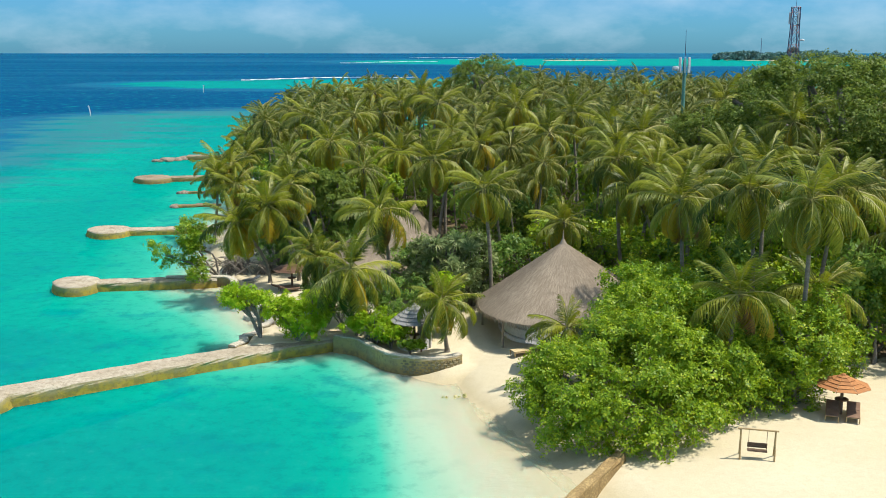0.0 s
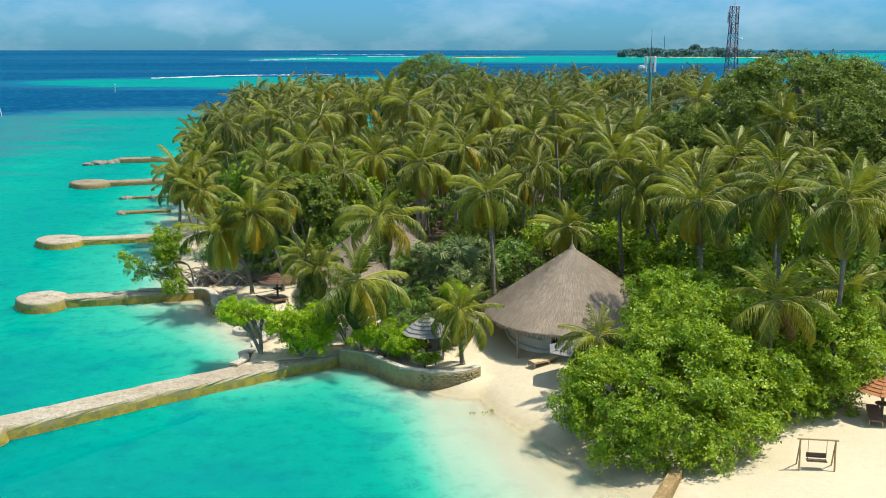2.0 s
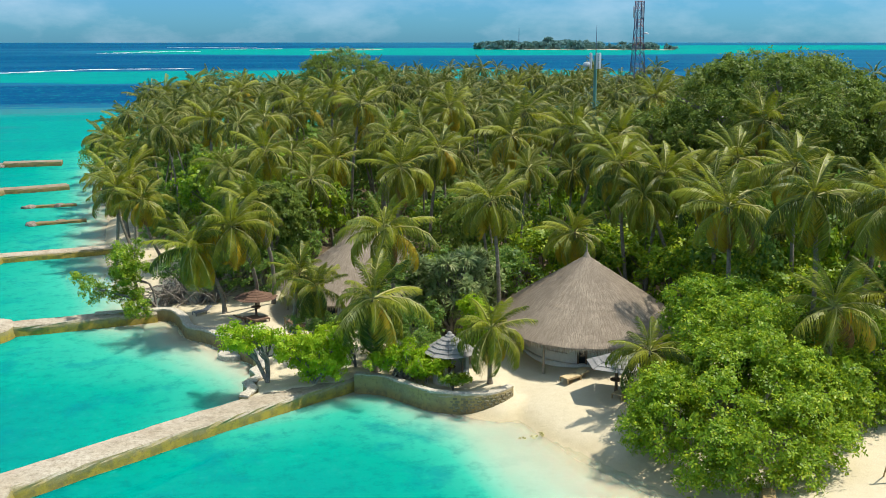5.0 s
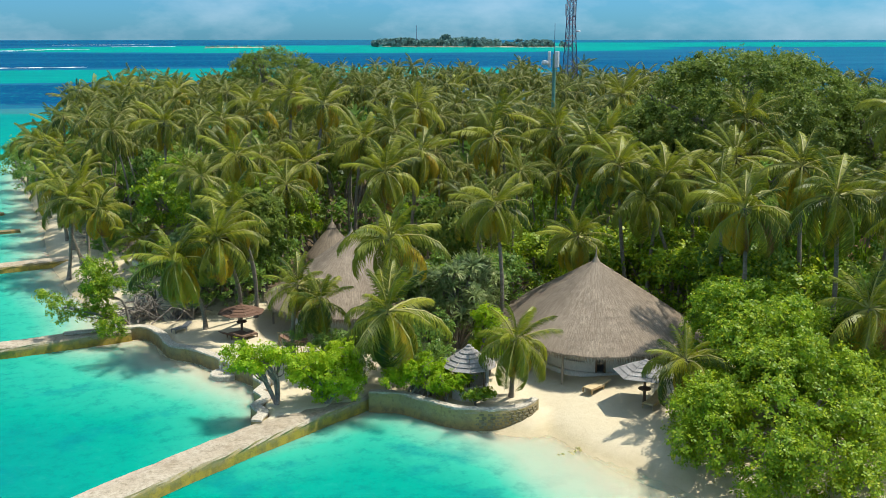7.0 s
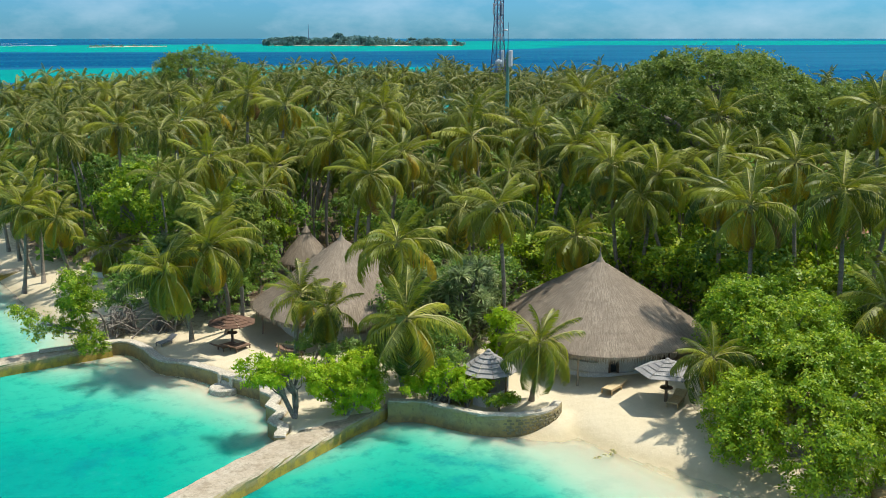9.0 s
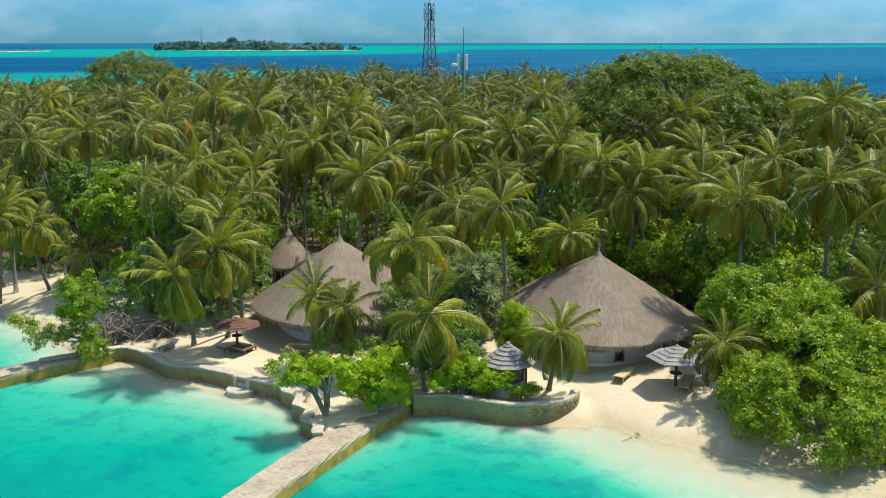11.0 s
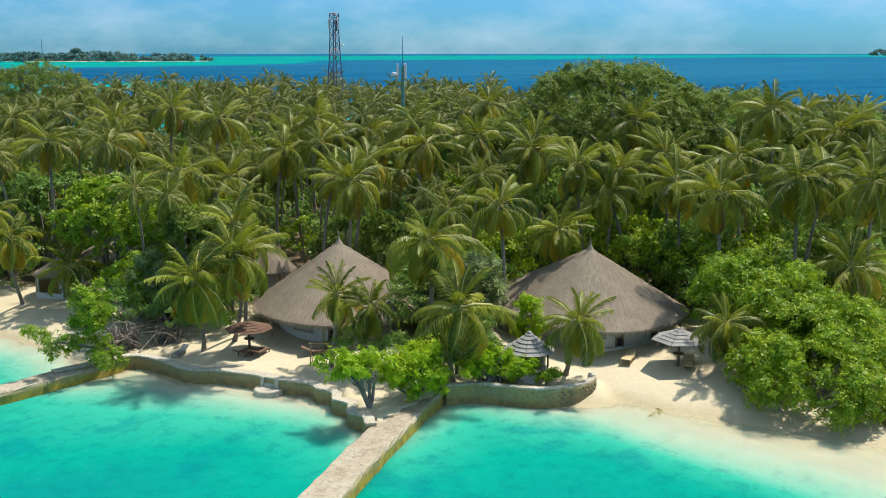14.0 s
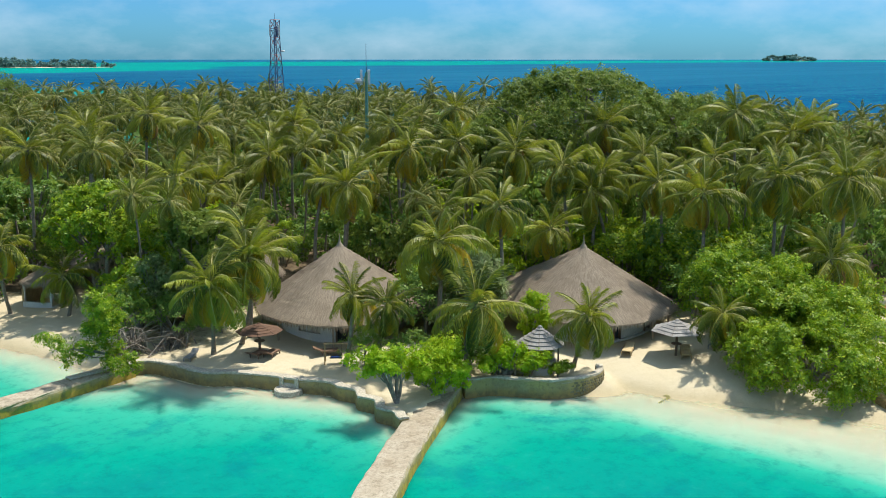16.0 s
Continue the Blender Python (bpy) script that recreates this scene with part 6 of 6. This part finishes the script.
def swing(place, turn, size, label, pad=None):
    """Two splayed pairs of poles, a beam and a hanging bench."""
    place = (place[0], place[1], ground_z(place[0], place[1]))
    thing = tagged(empty("beach_swing", place, turn), label, "swing", "swings on the sand")
    for x in (-0.95, 0.95):
        part("post", Build().tube([(x, -0.25, -0.2), (x, 0, 1.75)], [0.055, 0.05], 8), M_TEAK, thing)
        part("brace", Build().tube([(x, 0.65, -0.2), (x, 0.02, 1.55)], [0.045, 0.04], 8), M_TEAK, thing)
    part("beam", Build().tube([(-1.12, 0, 1.75), (1.12, 0, 1.75)], 0.055, 8), M_TEAK, thing)
    part("seat", Build().box((0, 0, 0.5), (1.1, 0.4, 0.05), bevel=0.012), M_DARKWOOD, thing)
    part("backrest", Build().box((0, 0.2, 0.74), (1.1, 0.04, 0.3), bevel=0.012), M_DARKWOOD, thing)
    if pad:
        part("cushion", Build().box((0, 0, 0.57), (0.9, 0.36, 0.08), bevel=0.03), pad, thing, "dark blue cushion")
    for x in (-0.5, 0.5):
        part("rope", Build().tube([(x, 0, 0.52), (x, 0, 1.74)], 0.014, 5), M_DARKWOOD, thing)
    thing.scale = (size, size, size)


swing((15.8, 47.4, 1.0), -14, 0.87, "wooden swing frame with a hanging bench on the sand")
swing((-10.6, 77.9, 1.0), -45, 0.8, "brown wooden swing with a dark blue cushion near the villa", M_BLUE)


def garden_pot(place, r, h):
    thing = tagged(empty("garden_pot", (place[0], place[1], ground_z(*place))), "squat white garden pot under the sea almond tree", "pot")
    part("bowl", Build().lathe([(0.01, -0.05), (r * 0.8, -0.05), (r, h * 0.5), (r * 1.02, h), (r * 0.88, h), (r * 0.82, h * 0.55), (0.01, h * 0.5)], 18), M_WHITE, thing, smooth=True)
    part("soil", Build().lathe([(r * 0.86, h * 0.8), (0.01, h * 0.84)], 18), M_ROCK, thing, "dark soil")


garden_pot((-10.0, 73.4), 0.42, 0.75)


lounger((-9.9, 79.8, 1.0), 150, M_DARKWOOD, M_TEAK_DARK, "dark wooden lounger near the villa door")


# ---- masts ----
def lattice_mast(place, height, base, top, label):
    thing = tagged(empty("radio_mast", place), label, "mast")
    levels = int(height / 1.6)
    corner = [(1, 1), (-1, 1), (-1, -1), (1, -1)]
    def half(t):
        return base + (top - base) * min(1, t / 0.82)
    for sx, sy in corner:
        path = [(sx * half(t), sy * half(t), height * t) for t in np.linspace(0, 1, 8)]
        part("leg", Build().tube(path, 0.085, 5), M_STEEL, thing)
    for i in range(levels):
        t0, t1 = i / levels, (i + 1) / levels
        a, c = half(t0), half(t1)
        mat = M_STEEL_RED if i >= levels - 5 and i % 2 == 0 else M_STEEL
        for k in range(4):
            p, q = corner[k], corner[(k + 1) % 4]
            part("brace", Build().tube([(p[0] * a, p[1] * a, height * t0), (q[0] * c, q[1] * c, height * t1)], 0.04, 4), mat, thing)
            part("brace", Build().tube([(q[0] * a, q[1] * a, height * t0), (p[0] * c, p[1] * c, height * t1)], 0.04, 4), mat, thing)
            part("crossbar", Build().tube([(p[0] * c, p[1] * c, height * t1), (q[0] * c, q[1] * c, height * t1)], 0.045, 4), mat, thing)
    for k, (dx, dy, z) in enumerate(((-0.95, 0.3, 0.93), (0.9, 0.6, 0.92), (0.2, -0.95, 0.93), (-0.7, -0.7, 0.86))):
        a = part("antenna", Build().box((dx, dy, height * z), (0.28, 0.16, 2.1), bevel=0.04), M_STEEL if k % 2 else M_WHITE, thing, "tall sector antenna panel")
        part("bracket", Build().box((dx * 0.7, dy * 0.7, height * z), (abs(dx) * 0.6 + 0.1, abs(dy) * 0.6 + 0.1, 0.08)), M_STEEL, a)
    part("dish", Build().lathe([(0.01, 0.18), (0.45, 0.16), (0.52, 0.0), (0.50, -0.1), (0.01, -0.14)], 16, (1.15, -0.5, height * 0.79)), M_WHITE, thing, "white drum-shaped dish")
    part("spike", Build().tube([(0, 0, height * 0.99), (0, 0, height + 1.3)], [0.05, 0.02], 5), M_STEEL, thing)
    return thing


lattice_mast((63.2, 183.5, 0.9), 27.6, 1.75, 0.62, "tall dark lattice radio mast with red sections and antennas")


def pole_mast(place, height):
    thing = tagged(empty("radio_mast", place), "slender green steel mast carrying white antennas and a dish", "mast")
    part("pole", Build().tube([(0, 0, -0.2), (0, 0, height)], [0.28, 0.18], 10), M_STEEL_GREEN, thing)
    part("spike", Build().tube([(0, 0, height), (0, 0, height + 3.4)], [0.05, 0.02], 5), M_STEEL, thing)
    for a in range(3):
        t = radians(120 * a + 20)
        p = part("antenna", Build().box((0.6 * math.cos(t), 0.6 * math.sin(t), height - 0.6), (0.26, 0.18, 1.8), t, bevel=0.03), M_WHITE, thing, "white antenna panel")
        part("bracket", Build().tube([(0, 0, height - 0.6), (0.55 * math.cos(t), 0.55 * math.sin(t), height - 0.6)], 0.05, 5), M_STEEL_GREEN, p)
    part("dish", Build().lathe([(0.01, 0.3), (0.32, 0.24), (0.42, 0.0), (0.36, -0.2), (0.01, -0.28)], 14, (-0.95, 0.4, height - 1.0)), M_WHITE, thing, "white round dish")


pole_mast((28.1, 118.0, 0.9), 19.0)


# ---- far shores ----
def far_island(name, middle, along, across, turn, height, trees, label, rng):
    """A low wooded island: a sand bank and a ragged wood."""
    thing = tagged(empty(name, (*middle, 0), turn), label, "island")
    b = Build().lathe([(1.0, -0.4), (0.97, 0.3), (0.9, 0.9), (0.01, 1.4)], 40)
    b.v = [v * np.array((along, across, 0.6)) for v in b.v]
    part("sand_bank", b, M_SAND, thing, "thin pale beach round the island")
    if trees:
        blobs = []
        for _ in range(trees):
            t = rng.uniform(-1, 1)
            u = rng.uniform(-1, 1) * math.sqrt(1 - t * t)
            s = rng.uniform(0.5, 1.15) * height * (1 - 0.4 * abs(t) ** 3) * (1.08 - 0.22 * t) * (0.45 if 0.30 < t < 0.42 else 1.0)
            blobs.append(((t * along * 0.96, u * across * 0.9, s * 0.45), (s * rng.uniform(0.9, 1.8), s * 1.0, s * 0.55)))
        # the wood's leaf colour carries the painted haze
        part("wood", cloud_mesh("wood", rng, blobs, 5200 if trees > 40 else 1600, 4.2 * height / 14, M_HAZED_WOOD, 4), None, thing, "dense wood of palms and trees, distance haze painted into its blue-green")
    return thing


irng = np.random.default_rng(8)
isle = far_island("distant_island", (697, 1862), 197, 50, -30.8, 14, 90, "distant wooded island with a pale beach on the horizon", irng)
part("mast", Build().tube([(-112, 0, 0), (-112, 0, 42)], [0.8, 0.35], 5), M_STEEL, isle, "tall thin mast on the island")
part("tall_tree", cloud_mesh("tall_tree", irng, [((-52, 0, 15), (12, 11, 8))], 500, 3.0, M_HAZED_WOOD, 4), None, isle, "one great tree above the rest")
far_island("sand_cay", (255, 1890), 88, 20, 30, 3.4, 38, "low sand cay with a little scrub far across the lagoon", irng)
far_island("distant_islet", (3650, 1760), 88, 40, -60, 20, 18, "tiny wooded islet far out on the horizon", irng)


def surf(middle, along, turn, wide, seed, label="white line of surf breaking on the outer reef"):
    r = np.random.default_rng(seed)
    b = Build()
    n = 60
    v, f = [], []
    for i in range(n):
        t = i / (n - 1) * 2 - 1
        w = wide * (1 - t * t) * max(0.0, math.sin(i * 0.37 + seed) + 0.25) * r.uniform(0.15, 0.8) + 0.03
        c = 0.06 * along * math.sin(t * 3 + seed)
        v += [(t * along, c - w, 0.05), (t * along, c, 0.25 + 0.3 * r.random()), (t * along, c + w, 0.05)]
    for i in range(n - 1):
        f += [(i * 3, i * 3 + 3, i * 3 + 4, i * 3 + 1), (i * 3 + 1, i * 3 + 4, i * 3 + 5, i * 3 + 2)]
    b.add(v, f)
    ob = new("surf", b.mesh("surf", M_FOAM))
    ob.matrix_basis = pose(*middle, 0.02, 0, 0, turn)
    return tagged(ob, label, "surf", "breakers on the reef", "structure")


surf((-110, 728), 48, 49, 7, 1)
surf((-60, 758), 40, 10, 4, 2)
surf((-135, 1560), 26, 5, 9, 3)
surf((-110, 1640), 34, 8, 6, 8)
surf((20, 2500), 110, 12, 8, 4)
surf((-60, 1720), 50, 15, 5, 6)
surf((90, 2100), 70, 25, 5, 7)


# ---- small things on the shore and in the lagoon ----
def channel_marker(place, height, lean):
    thing = tagged(empty("channel_marker", place), "thin pale marker pole standing in the lagoon", "marker pole", "poles along the boat channel")
    part("pole", Build().tube([(0, 0, -4), (lean * 0.5, 0, height * 0.5), (lean, 0, height)], [0.16, 0.13, 0.10], 6), M_WHITE, thing)
    part("top_mark", Build().lathe([(0.01, -0.2), (0.24, -0.15), (0.24, 0.15), (0.01, 0.25)], 8, (lean, 0, height)), M_WHITE, thing)


channel_marker((-114.1, 323.3, 0), 3.0, -0.7)
channel_marker((-119.5, 497.6, 0), 3.4, 0.2)

M_WEED = two_tone("dry_seaweed", (0.52, 0.48, 0.14), (0.62, 0.57, 0.22), 3.0, 0.9)
wrng = np.random.default_rng(61)
weed = new("seaweed", cloud_mesh("seaweed", wrng, [((wrng.normal(0, 0.45), wrng.normal(0, 0.12), 0.0), (0.16, 0.10, 0.012)) for _ in range(12)], 110, 0.055, M_WEED, 4, tuft=0.1))
weed.matrix_basis = pose(0.95, 58.8, 0.185, 0, 0, 20)
tagged(weed, "thin strand of yellow-green seaweed washed up on the sand", "seaweed", "", "stuff")
